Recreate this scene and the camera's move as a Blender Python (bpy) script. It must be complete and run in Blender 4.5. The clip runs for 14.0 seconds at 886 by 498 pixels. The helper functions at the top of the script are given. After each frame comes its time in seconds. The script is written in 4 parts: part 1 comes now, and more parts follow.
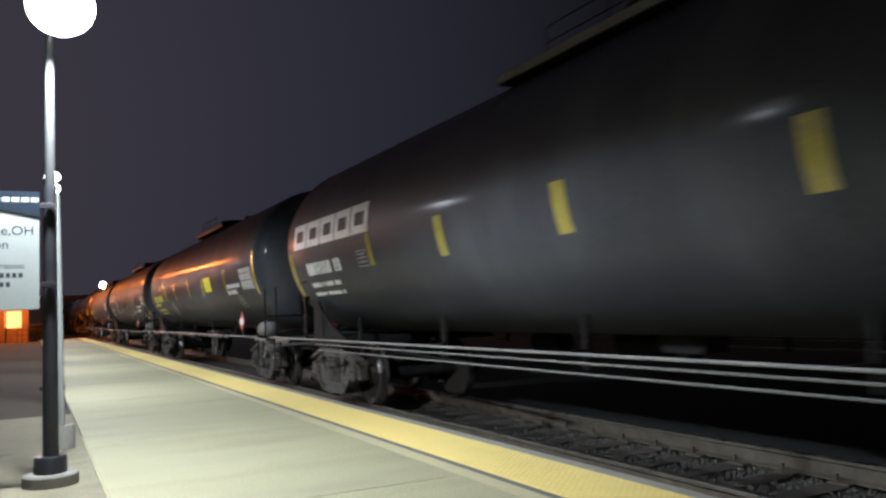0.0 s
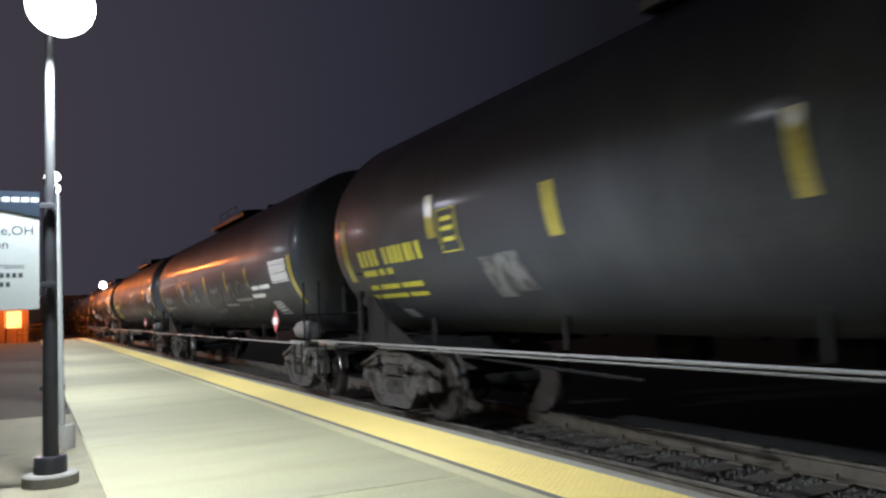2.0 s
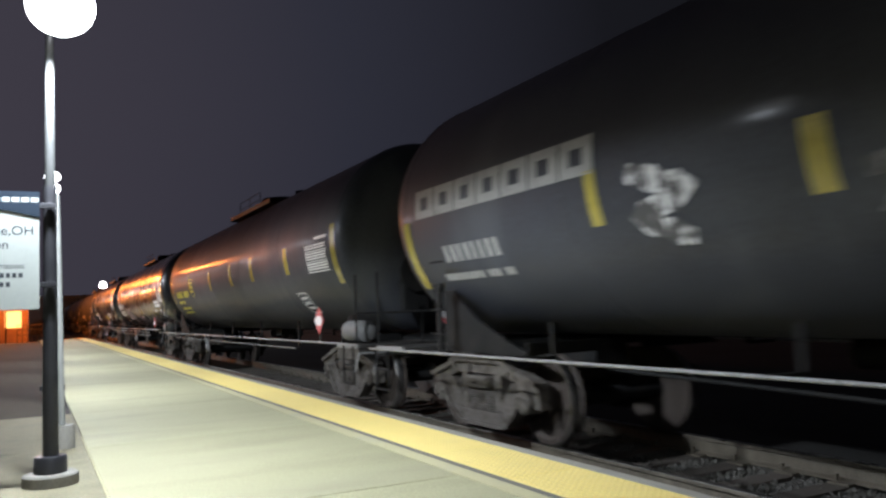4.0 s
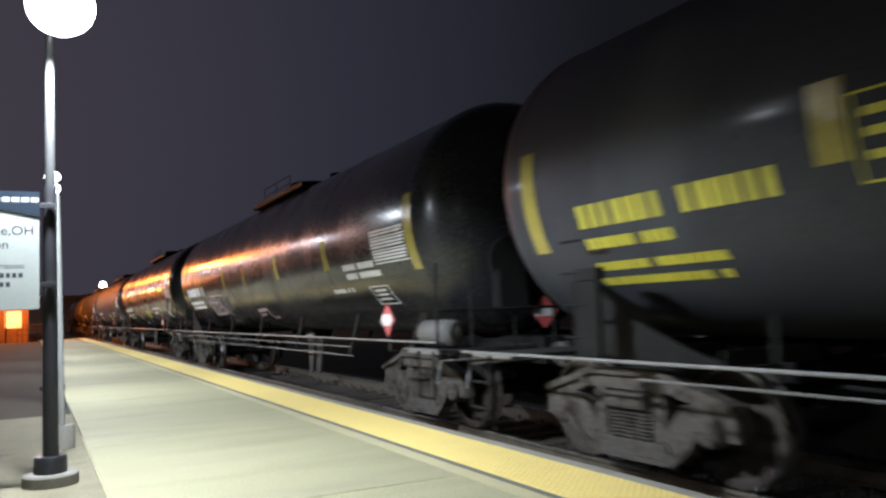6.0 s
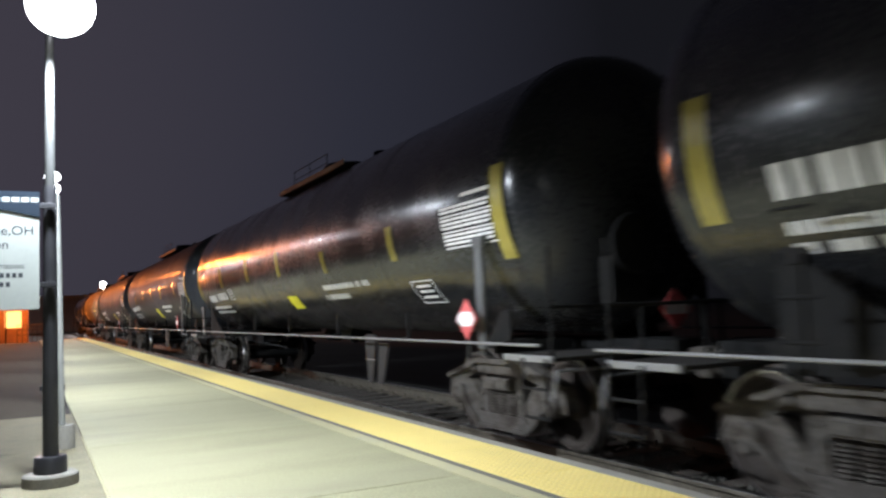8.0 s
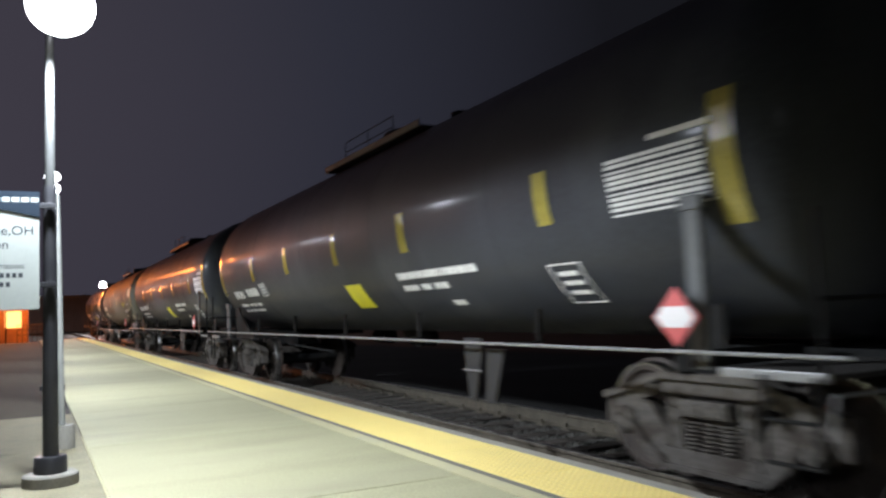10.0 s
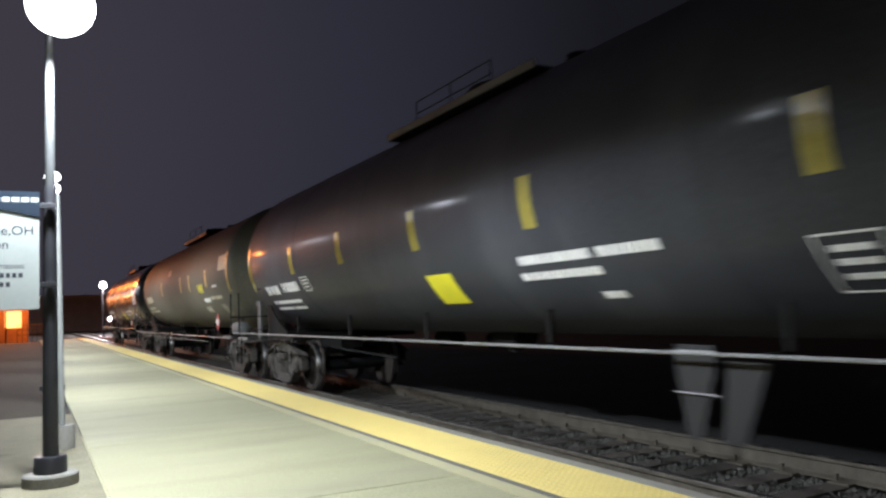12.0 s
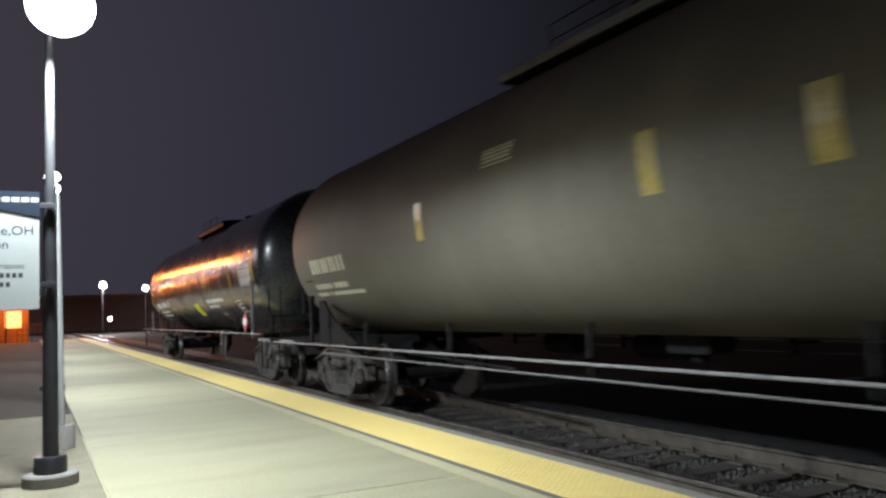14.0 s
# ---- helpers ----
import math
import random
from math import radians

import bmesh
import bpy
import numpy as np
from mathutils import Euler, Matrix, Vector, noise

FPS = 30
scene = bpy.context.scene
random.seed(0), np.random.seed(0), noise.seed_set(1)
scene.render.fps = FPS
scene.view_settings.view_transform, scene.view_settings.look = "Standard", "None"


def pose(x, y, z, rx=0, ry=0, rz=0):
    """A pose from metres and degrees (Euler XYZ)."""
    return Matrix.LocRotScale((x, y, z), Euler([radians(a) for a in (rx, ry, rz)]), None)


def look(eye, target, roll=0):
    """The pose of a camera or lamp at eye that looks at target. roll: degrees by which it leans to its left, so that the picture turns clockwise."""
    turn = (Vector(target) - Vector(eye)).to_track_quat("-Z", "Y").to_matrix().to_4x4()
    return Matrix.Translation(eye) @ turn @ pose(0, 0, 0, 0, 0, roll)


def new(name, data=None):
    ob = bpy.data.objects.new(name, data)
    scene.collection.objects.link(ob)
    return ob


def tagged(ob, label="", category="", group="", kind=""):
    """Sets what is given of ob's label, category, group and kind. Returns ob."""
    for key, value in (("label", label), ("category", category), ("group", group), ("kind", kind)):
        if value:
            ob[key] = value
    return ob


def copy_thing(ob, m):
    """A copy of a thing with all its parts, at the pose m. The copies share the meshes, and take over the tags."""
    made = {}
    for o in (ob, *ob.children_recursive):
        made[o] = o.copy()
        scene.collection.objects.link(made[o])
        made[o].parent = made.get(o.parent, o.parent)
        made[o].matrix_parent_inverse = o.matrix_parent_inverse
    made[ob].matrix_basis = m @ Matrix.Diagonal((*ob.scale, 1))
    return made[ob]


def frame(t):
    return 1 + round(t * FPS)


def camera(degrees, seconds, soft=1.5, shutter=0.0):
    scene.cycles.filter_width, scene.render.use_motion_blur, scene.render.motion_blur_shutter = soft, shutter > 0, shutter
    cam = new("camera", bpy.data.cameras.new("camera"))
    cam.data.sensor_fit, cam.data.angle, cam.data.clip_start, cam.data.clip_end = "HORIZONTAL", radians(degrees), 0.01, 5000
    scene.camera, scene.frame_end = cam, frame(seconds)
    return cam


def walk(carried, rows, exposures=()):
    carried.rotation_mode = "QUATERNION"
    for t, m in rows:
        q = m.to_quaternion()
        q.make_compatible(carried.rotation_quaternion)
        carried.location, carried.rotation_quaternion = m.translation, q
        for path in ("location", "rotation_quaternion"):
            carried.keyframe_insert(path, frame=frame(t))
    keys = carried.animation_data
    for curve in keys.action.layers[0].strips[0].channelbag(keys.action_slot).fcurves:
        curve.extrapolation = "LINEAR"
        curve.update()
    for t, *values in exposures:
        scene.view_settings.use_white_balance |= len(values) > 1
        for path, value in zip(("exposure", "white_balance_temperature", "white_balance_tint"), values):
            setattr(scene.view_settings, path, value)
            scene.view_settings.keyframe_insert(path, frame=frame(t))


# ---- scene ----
# World: the platform's top is z = 0, the track runs along y, the train comes from +y.
cam = camera(58.58, 14.0, soft=2.5, shutter=0.32)
EYE = (0.0, 0.0, 1.208)
YAW, PITCH, ROLL = radians(27.552), radians(4.245), -2.275
VIEW = look(EYE, (EYE[0] + math.sin(YAW) * math.cos(PITCH), EYE[1] + math.cos(YAW) * math.cos(PITCH), EYE[2] + math.sin(PITCH)), ROLL)
walk(cam, [(0.0, VIEW), (14.0, VIEW)], [(0.0, -0.18), (0.5, -0.04), (1.0, 0.0), (7.5, 0.03), (11.0, 0.0), (13.0, -0.03), (14.0, -0.12)])

SPEED = 10.2435           # metres a second
TRACK_X = 5.4085         # middle of the track
RAIL_Z = -0.2245         # top of the rails
REAR = (13.26, 31.33, 49.49, 67.55, 85.91, 103.79, 121.36, 139.10, 156.38, 174.83)   # rear tank seams at 0 s
FRONT_END = -4.74       # rear seam of the car that has already passed
GAP = 2.45              # least distance from seam to seam of two cars
TANK_R, TANK_Z = 1.46, 2.545
PLATFORM_END = 66.7

# ---------------------------------------------------------------- world and lights
world = bpy.data.worlds.new("night")
scene.world = world
world.use_nodes = True
wn = world.node_tree
w_out, w_bg = wn.nodes["World Output"], wn.nodes["Background"]
# a dim sky, lighter down the line: town glow with the lamp's glare added
w_tc, w_dot, w_ramp = wn.nodes.new("ShaderNodeTexCoord"), wn.nodes.new("ShaderNodeVectorMath"), wn.nodes.new("ShaderNodeValToRGB")
w_dot.operation = "DOT_PRODUCT"
w_dot.inputs[1].default_value = (-0.30, 0.93, 0.18)
wn.links.new(w_tc.outputs["Generated"], w_dot.inputs[0])
wn.links.new(w_dot.outputs["Value"], w_ramp.inputs[0])
wn.links.new(w_ramp.outputs[0], w_bg.inputs["Color"])
w_ramp.color_ramp.elements[0].position, w_ramp.color_ramp.elements[0].color = 0.30, (0.0064, 0.0065, 0.0080, 1)
w_ramp.color_ramp.elements[1].position, w_ramp.color_ramp.elements[1].color = 1.0, (0.052, 0.046, 0.062, 1)
mid = w_ramp.color_ramp.elements.new(0.78)
mid.color = (0.0255, 0.0265, 0.0395, 1)
low = w_ramp.color_ramp.elements.new(0.55)
low.color = (0.0085, 0.0088, 0.0120, 1)
w_bg.inputs["Strength"].default_value = 1.0


def spot(name, place, target, watts, colour, degrees, blend=0.6, radius=0.12):
    data = bpy.data.lights.new(name, "SPOT")
    data.energy, data.color, data.spot_size, data.spot_blend, data.shadow_soft_size = watts, colour, radians(degrees), blend, radius
    ob = new(name, data)
    ob.matrix_world = look(place, target)
    return ob


def point(name, place, watts, colour, radius=0.15):
    data = bpy.data.lights.new(name, "POINT")
    data.energy, data.color, data.shadow_soft_size = watts, colour, radius
    ob = new(name, data)
    ob.location = place
    return ob


LED, SODIUM = (0.91, 1.0, 1.12), (1.0, 0.25, 0.045)
LAMP_Z = 3.60
# platform lamp posts: x, y, watts
HEAD = (0.07, -0.36)     # the lamp heads hang out from their poles
LAMP_ROW = ((0.12, 6.75, 1230), (-0.02, -1.30, 160), (0.35, 14.6, 960), (0.49, 22.5, 860), (0.62, 30.5, 860), (0.75, 38.5, 600), (0.88, 46.5, 600), (1.01, 54.5, 600), (1.15, 62.5, 600))
for x, y, watts in LAMP_ROW:    # cut-off lamp heads: hardly anything goes up
    z = LAMP_Z - 0.33 if y < 7 else LAMP_Z - 0.22
    spot("platform_light", (x + HEAD[0], y + HEAD[1], z), (x + HEAD[0], y + HEAD[1], 0.0), watts, LED, *((161, 0.30) if y < 7 else (180, 0.62)), 0.08)
point("sodium_light", (-1.9, 72.0, 3.4), 1500, SODIUM, 0.2)
point("sodium_light", (-4.6, 76.0, 8.5), 9500, SODIUM, 0.35)
point("yard_light", (8.0, 109.0, 5.6), 9000, (1.0, 0.9, 0.9), 0.2)

scene.view_settings.exposure = 0.0


# ---------------------------------------------------------------- materials
def material(name, colour, rough=0.6, metal=0.0, vary=0.25, scale=3.0, fine=60.0, bump=0.2, dirt=None, dirt_amount=0.5, emit=None, emit_strength=0.0,
             per_object=0.0, coat=0.0, spec=0.5, dirt_stretch=(1, 1, 1), dirt_from=0.52, dirt_to=0.72):
    """A surface with a coarse and a fine variation, stains of the colour dirt, relief and uneven gloss."""
    m = bpy.data.materials.new(name)
    m.use_nodes = True
    nt = m.node_tree
    b = nt.nodes["Principled BSDF"]
    tc = nt.nodes.new("ShaderNodeTexCoord")
    big, small = nt.nodes.new("ShaderNodeTexNoise"), nt.nodes.new("ShaderNodeTexNoise")
    big.inputs["Scale"].default_value, small.inputs["Scale"].default_value = scale, fine
    big.inputs["Detail"].default_value, small.inputs["Detail"].default_value = 6, 3
    mp = nt.nodes.new("ShaderNodeMapping")
    mp.inputs["Scale"].default_value = dirt_stretch
    nt.links.new(tc.outputs["Object"], mp.inputs[0])
    nt.links.new(mp.outputs[0], big.inputs["Vector"])
    nt.links.new(tc.outputs["Object"], small.inputs["Vector"])
    base = nt.nodes.new("ShaderNodeMix")
    base.data_type = "RGBA"
    base.inputs["A"].default_value = (*[c * (1 - vary) for c in colour], 1)
    base.inputs["B"].default_value = (*[min(1, c * (1 + vary)) for c in colour], 1)
    mean = nt.nodes.new("ShaderNodeMath")
    mean.operation = "MULTIPLY_ADD"
    mean.inputs[1].default_value, mean.inputs[2].default_value = 0.5, 0.0
    add = nt.nodes.new("ShaderNodeMath")
    add.operation = "ADD"
    nt.links.new(big.outputs["Fac"], add.inputs[0])
    nt.links.new(small.outputs["Fac"], add.inputs[1])
    nt.links.new(add.outputs[0], mean.inputs[0])
    stretch = nt.nodes.new("ShaderNodeMapRange")
    stretch.inputs["From Min"].default_value, stretch.inputs["From Max"].default_value = 0.35, 0.65
    nt.links.new(mean.outputs[0], stretch.inputs["Value"])
    nt.links.new(stretch.outputs[0], base.inputs["Factor"])
    last = base.outputs["Result"]
    if dirt:
        d = nt.nodes.new("ShaderNodeMix")
        d.data_type = "RGBA"
        ramp = nt.nodes.new("ShaderNodeMapRange")
        ramp.inputs["From Min"].default_value, ramp.inputs["From Max"].default_value = dirt_from, dirt_to
        ramp.inputs["To Max"].default_value = dirt_amount
        nt.links.new(big.outputs["Fac"], ramp.inputs["Value"])
        nt.links.new(ramp.outputs[0], d.inputs["Factor"])
        nt.links.new(last, d.inputs["A"])
        d.inputs["B"].default_value = (*dirt, 1)
        last = d.outputs["Result"]
    if per_object:
        info, hsv = nt.nodes.new("ShaderNodeObjectInfo"), nt.nodes.new("ShaderNodeHueSaturation")
        pr = nt.nodes.new("ShaderNodeMapRange")
        pr.inputs["To Min"].default_value, pr.inputs["To Max"].default_value = 1 - per_object, 1 + per_object
        nt.links.new(info.outputs["Random"], pr.inputs["Value"])
        shift = nt.nodes.new("ShaderNodeVectorMath")     # each piece has stains of its own
        shift.operation = "SCALE"
        shift.inputs[0].default_value = (37.0, 53.0, 0.0)
        nt.links.new(info.outputs["Random"], shift.inputs["Scale"])
        nt.links.new(shift.outputs[0], mp.inputs["Location"])
        nt.links.new(pr.outputs[0], hsv.inputs["Value"])
        nt.links.new(last, hsv.inputs["Color"])
        last = hsv.outputs["Color"]
    nt.links.new(last, b.inputs["Base Color"])
    rr = nt.nodes.new("ShaderNodeMapRange")
    rr.inputs["To Min"].default_value, rr.inputs["To Max"].default_value = max(0.02, rough - 0.12), min(1, rough + 0.12)
    nt.links.new(stretch.outputs[0], rr.inputs["Value"])
    nt.links.new(rr.outputs[0], b.inputs["Roughness"])
    b.inputs["Metallic"].default_value = metal
    b.inputs["Specular IOR Level"].default_value = spec
    b.inputs["Coat Weight"].default_value, b.inputs["Coat Roughness"].default_value = coat, 0.14
    if bump:
        bp = nt.nodes.new("ShaderNodeBump")
        bp.inputs["Strength"].default_value, bp.inputs["Distance"].default_value = bump, 0.01
        nt.links.new(add.outputs[0], bp.inputs["Height"])
        nt.links.new(bp.outputs[0], b.inputs["Normal"])
    if emit:
        b.inputs["Emission Color"].default_value, b.inputs["Emission Strength"].default_value = (*emit, 1), emit_strength
    return m


CONCRETE = material("broomed_concrete", (0.365, 0.346, 0.207), 0.8, vary=0.30, scale=0.8, fine=55, bump=0.2, dirt=(0.25, 0.236, 0.158), dirt_amount=0.8, dirt_stretch=(0.45, 1.6, 1), dirt_from=0.45, dirt_to=0.75, per_object=0.06)
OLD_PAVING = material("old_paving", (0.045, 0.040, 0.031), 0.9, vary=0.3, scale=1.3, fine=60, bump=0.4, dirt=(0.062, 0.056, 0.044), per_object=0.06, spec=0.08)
PAVING = material("dull_paving_concrete", (0.22, 0.20, 0.132), 0.85, vary=0.3, scale=1.9, fine=50, bump=0.3, dirt=(0.13, 0.116, 0.077), dirt_amount=0.8, per_object=0.06, spec=0.2)
JOINT = material("joint_sealant", (0.15, 0.14, 0.12), 0.85, vary=0.2, fine=60)
PALE_STRIP = material("pale_concrete_strip", (0.47, 0.435, 0.255), 0.8, vary=0.15, scale=2, fine=80, dirt=(0.3, 0.3, 0.25))
YELLOW = material("tactile_yellow", (0.86, 0.68, 0.235), 0.6, vary=0.12, scale=2, fine=70, bump=0.1, dirt=(0.6, 0.48, 0.2), dirt_amount=0.4, per_object=0.04)
CURB = material("edge_concrete", (0.30, 0.28, 0.24), 0.85, vary=0.2, scale=1.5, fine=60, dirt=(0.12, 0.11, 0.10))
BALLAST = material("ballast_stone", (0.080, 0.075, 0.065), 0.7, vary=0.4, scale=9, fine=40, bump=0.4)
BALLAST_BED = material("ballast_bed", (0.085, 0.08, 0.074), 0.85, vary=0.4, scale=14, fine=45, bump=0.8)
EARTH = material("dark_earth", (0.014, 0.013, 0.011), 0.9, vary=0.4, scale=0.5, fine=12, bump=0.5)
TIE = material("creosoted_tie", (0.075, 0.062, 0.052), 0.75, vary=0.4, scale=8, fine=60, bump=0.4, dirt=(0.14, 0.12, 0.10), dirt_stretch=(1, 8, 1), per_object=0.2)
RAIL_STEEL = material("rusty_rail", (0.125, 0.108, 0.082), 0.6, 0.3, vary=0.45, scale=6, fine=80)
RAIL_HEAD = material("worn_rail_head", (0.42, 0.40, 0.37), 0.32, 1.0, vary=0.15, scale=5, fine=90, bump=0.05)
TANK_BLACK = material("black_tank_paint", (0.041, 0.044, 0.052), 0.56, vary=0.25, scale=0.9, fine=25, bump=0.05, dirt=(0.079, 0.083, 0.089), dirt_amount=0.6, dirt_stretch=(1, 1, 0.35), spec=0.14, coat=0.09)
TANK_DUSTY = material("dusty_tank_paint", (0.122, 0.114, 0.088), 0.65, vary=0.2, scale=0.8, fine=25, bump=0.06, dirt=(0.17, 0.155, 0.118), dirt_amount=0.6, dirt_stretch=(1, 1, 0.35), spec=0.3)
TANK_GLOSS = material("glossy_tank_paint", (0.021, 0.022, 0.024), 0.25, vary=0.2, scale=0.9, fine=25, bump=0.03, dirt=(0.036, 0.036, 0.036), dirt_amount=0.5, dirt_stretch=(1, 1, 0.35), coat=0.15, spec=0.42)
FRAME_BLACK = material("grimy_black_steel", (0.012, 0.012, 0.012), 0.8, 0.0, vary=0.4, scale=4, fine=40, bump=0.4, dirt=(0.026, 0.022, 0.019), spec=0.12)
TRUCK_STEEL = material("dusty_cast_steel", (0.098, 0.088, 0.077), 0.8, 0.0, vary=0.55, scale=7, fine=35, bump=0.7, dirt=(0.036, 0.028, 0.022), dirt_amount=0.9, dirt_from=0.46, dirt_to=0.62, spec=0.3)
WHEEL_STEEL = material("wheel_steel", (0.044, 0.033, 0.026), 0.75, 0.0, vary=0.5, scale=8, fine=45, bump=0.4, dirt=(0.022, 0.018, 0.015), dirt_amount=0.8)
TREAD = material("bright_wheel_rim", (0.36, 0.35, 0.34), 0.30, 1.0, vary=0.3, scale=9, fine=60, bump=0.15)
RAIL_PIPE = material("worn_grey_pipe", (0.24, 0.24, 0.24), 0.45, 0.3, vary=0.2, scale=5, fine=60, dirt=(0.12, 0.11, 0.1))
POST_GREY = material("weathered_grey_post", (0.080, 0.083, 0.084), 0.65, vary=0.35, scale=6, fine=40, dirt=(0.04, 0.037, 0.033))
DECK = material("grimy_deck_steel", (0.030, 0.028, 0.026), 0.8, vary=0.5, scale=6, fine=40, bump=0.5, spec=0.2)
DULL_GREY = material("dull_grey_paint", (0.13, 0.13, 0.125), 0.65, vary=0.25, scale=5, fine=40, dirt=(0.06, 0.055, 0.05))
REFLECTIVE = material("yellow_reflective_tape", (0.32, 0.265, 0.062), 0.15, vary=0.25, scale=7, fine=60, dirt=(0.2, 0.17, 0.06), dirt_amount=0.6)
AMBER_TAPE = material("dusty_amber_tape", (0.42, 0.33, 0.09), 0.30, vary=0.25, scale=7, fine=60, dirt=(0.25, 0.2, 0.09), dirt_amount=0.6)
LETTER_TAN = material("dusty_tan_stencil", (0.56, 0.53, 0.39), 0.6, vary=0.3, scale=5, fine=40, dirt=(0.2, 0.185, 0.13))
LETTER_WHITE = material("white_stencil_paint", (0.78, 0.78, 0.76), 0.55, vary=0.12, scale=5, fine=50, dirt=(0.3, 0.29, 0.27))
LETTER_GREY = material("faded_white_paint", (0.26, 0.26, 0.25), 0.6, vary=0.3, scale=5, fine=40, dirt=(0.10, 0.10, 0.10))
LETTER_YELLOW = material("yellow_stencil_paint", (0.52, 0.47, 0.05), 0.55, vary=0.12, scale=5, fine=50)
SIGN_YELLOW = material("bright_yellow_sheet", (0.75, 0.70, 0.03), 0.5, vary=0.1, scale=5, fine=50)
PINK_PAINT = material("pink_spray_paint", (0.42, 0.32, 0.35), 0.6, vary=0.45, scale=7, fine=22, dirt=(0.045, 0.043, 0.044), dirt_amount=1.0, dirt_from=0.44, dirt_to=0.54, dirt_stretch=(1, 1.6, 1))
PINK_TAG = material("fresh_pink_spray_paint", (0.62, 0.47, 0.50), 0.6, vary=0.3, scale=7, fine=22)
GREY_SPRAY = material("grey_spray_paint", (0.155, 0.155, 0.160), 0.6, vary=0.4, scale=6, fine=22, dirt=(0.05, 0.05, 0.05), dirt_amount=1.0, dirt_from=0.44, dirt_to=0.54, dirt_stretch=(1, 1.6, 1))
WHITE_SPRAY = material("white_spray_paint", (0.55, 0.55, 0.56), 0.6, vary=0.4, scale=7, fine=22, dirt=(0.05, 0.05, 0.05), dirt_amount=1.0, dirt_from=0.44, dirt_to=0.54, dirt_stretch=(1, 1.6, 1))
PLACARD_RED = material("placard_red", (0.55, 0.10, 0.10), 0.5, vary=0.1)
PLACARD_WHITE = material("placard_white", (0.75, 0.72, 0.72), 0.5, vary=0.08)
POLE_DARK = material("black_pole_paint", (0.020, 0.020, 0.023), 0.45, 0.0, vary=0.2, scale=4, fine=60)
POLE_GREY = material("galvanised_pole", (0.27, 0.275, 0.26), 0.5, 0.3, vary=0.15, scale=4, fine=60)
UPPER_POLE = material("lamplit_pole", (0.030, 0.031, 0.030), 0.7, 0.0, vary=0.2, scale=4, fine=60, spec=0.2)
STRAP = material("dark_strap_steel", (0.012, 0.012, 0.013), 0.75, 0.0, vary=0.55, scale=6, fine=50)
PIER = material("pier_concrete", (0.20, 0.19, 0.165), 0.85, vary=0.2, scale=5, fine=50, bump=0.4)
SIGN_WHITE = material("sign_white", (0.38, 0.41, 0.385), 0.55, vary=0.04, scale=3, fine=30, bump=0.02)
SIGN_BLUE = material("sign_blue", (0.010, 0.019, 0.032), 0.7, vary=0.08, scale=3, fine=30, bump=0.02, spec=0.2)
SIGN_TEXT = material("sign_lettering", (0.03, 0.036, 0.045), 0.6, vary=0.05)
LENS = material("lit_lens", (0.9, 0.9, 0.9), 0.4, vary=0.0, bump=0, emit=(0.93, 0.95, 1.0), emit_strength=9)
FAR_LENS = material("lit_far_lens", (0.9, 0.9, 0.9), 0.4, vary=0.0, bump=0, emit=(0.85, 0.90, 1.0), emit_strength=8)
ORANGE_LENS = material("lit_sodium_lens", (0.9, 0.6, 0.3), 0.4, vary=0.0, bump=0, emit=(1.0, 0.45, 0.10), emit_strength=5)
BRICK = material("station_brick", (0.33, 0.19, 0.12), 0.85, vary=0.25, scale=2, fine=25, bump=0.3)
DOOR_LIGHT = material("lit_doorway", (0.8, 0.5, 0.2), 0.6, vary=0.1, scale=3, bump=0, emit=(1.0, 0.52, 0.16), emit_strength=2.6)
LEAF = material("night_foliage", (0.06, 0.06, 0.04), 0.8, vary=0.4, scale=2, fine=12)
WAREHOUSE = material("grey_cladding", (0.20, 0.18, 0.18), 0.8, vary=0.2, scale=0.6, fine=6)
ROOF = material("dark_roof", (0.09, 0.07, 0.06), 0.8, vary=0.3, scale=2, fine=30)


# ---------------------------------------------------------------- mesh helpers
def finish(name, bm, mat, smooth=False):
    bmesh.ops.recalc_face_normals(bm, faces=bm.faces)
    me = bpy.data.meshes.new(name)
    bm.to_mesh(me)
    bm.free()
    for one in (mat if isinstance(mat, (list, tuple)) else [mat]):
        me.materials.append(one)
    if smooth:
        me.shade_smooth()
        me.set_sharp_from_angle(angle=radians(35))
    return me


def part(name, bm, mat, parent, label="", smooth=False):
    ob = new(name, finish(name, bm, mat, smooth))
    ob.parent = parent
    return tagged(ob, label) if label else ob


def thing(name, place, label, category, group="", kind=""):
    ob = new(name)
    ob.location = place
    return tagged(ob, label, category, group, kind)


def box(bm, lo, hi, bevel=0.0):
    lo, hi = Vector(lo), Vector(hi)
    made = bmesh.ops.create_cube(bm, size=1.0, matrix=Matrix.Translation((lo + hi) / 2) @ Matrix.Diagonal((*(hi - lo), 1)))
    if bevel:
        edges = list({e for v in made["verts"] for e in v.link_edges})
        bmesh.ops.bevel(bm, geom=edges, offset=bevel, segments=2, affect="EDGES", profile=0.6)
    return bm


def tube(bm, a, b, r, r2=None, sides=10):
    a, b = Vector(a), Vector(b)
    m = Matrix.Translation((a + b) / 2) @ (b - a).to_track_quat("Z", "Y").to_matrix().to_4x4()
    bmesh.ops.create_cone(bm, cap_ends=True, segments=sides, radius1=r, radius2=r if r2 is None else r2, depth=(b - a).length, matrix=m)
    return bm


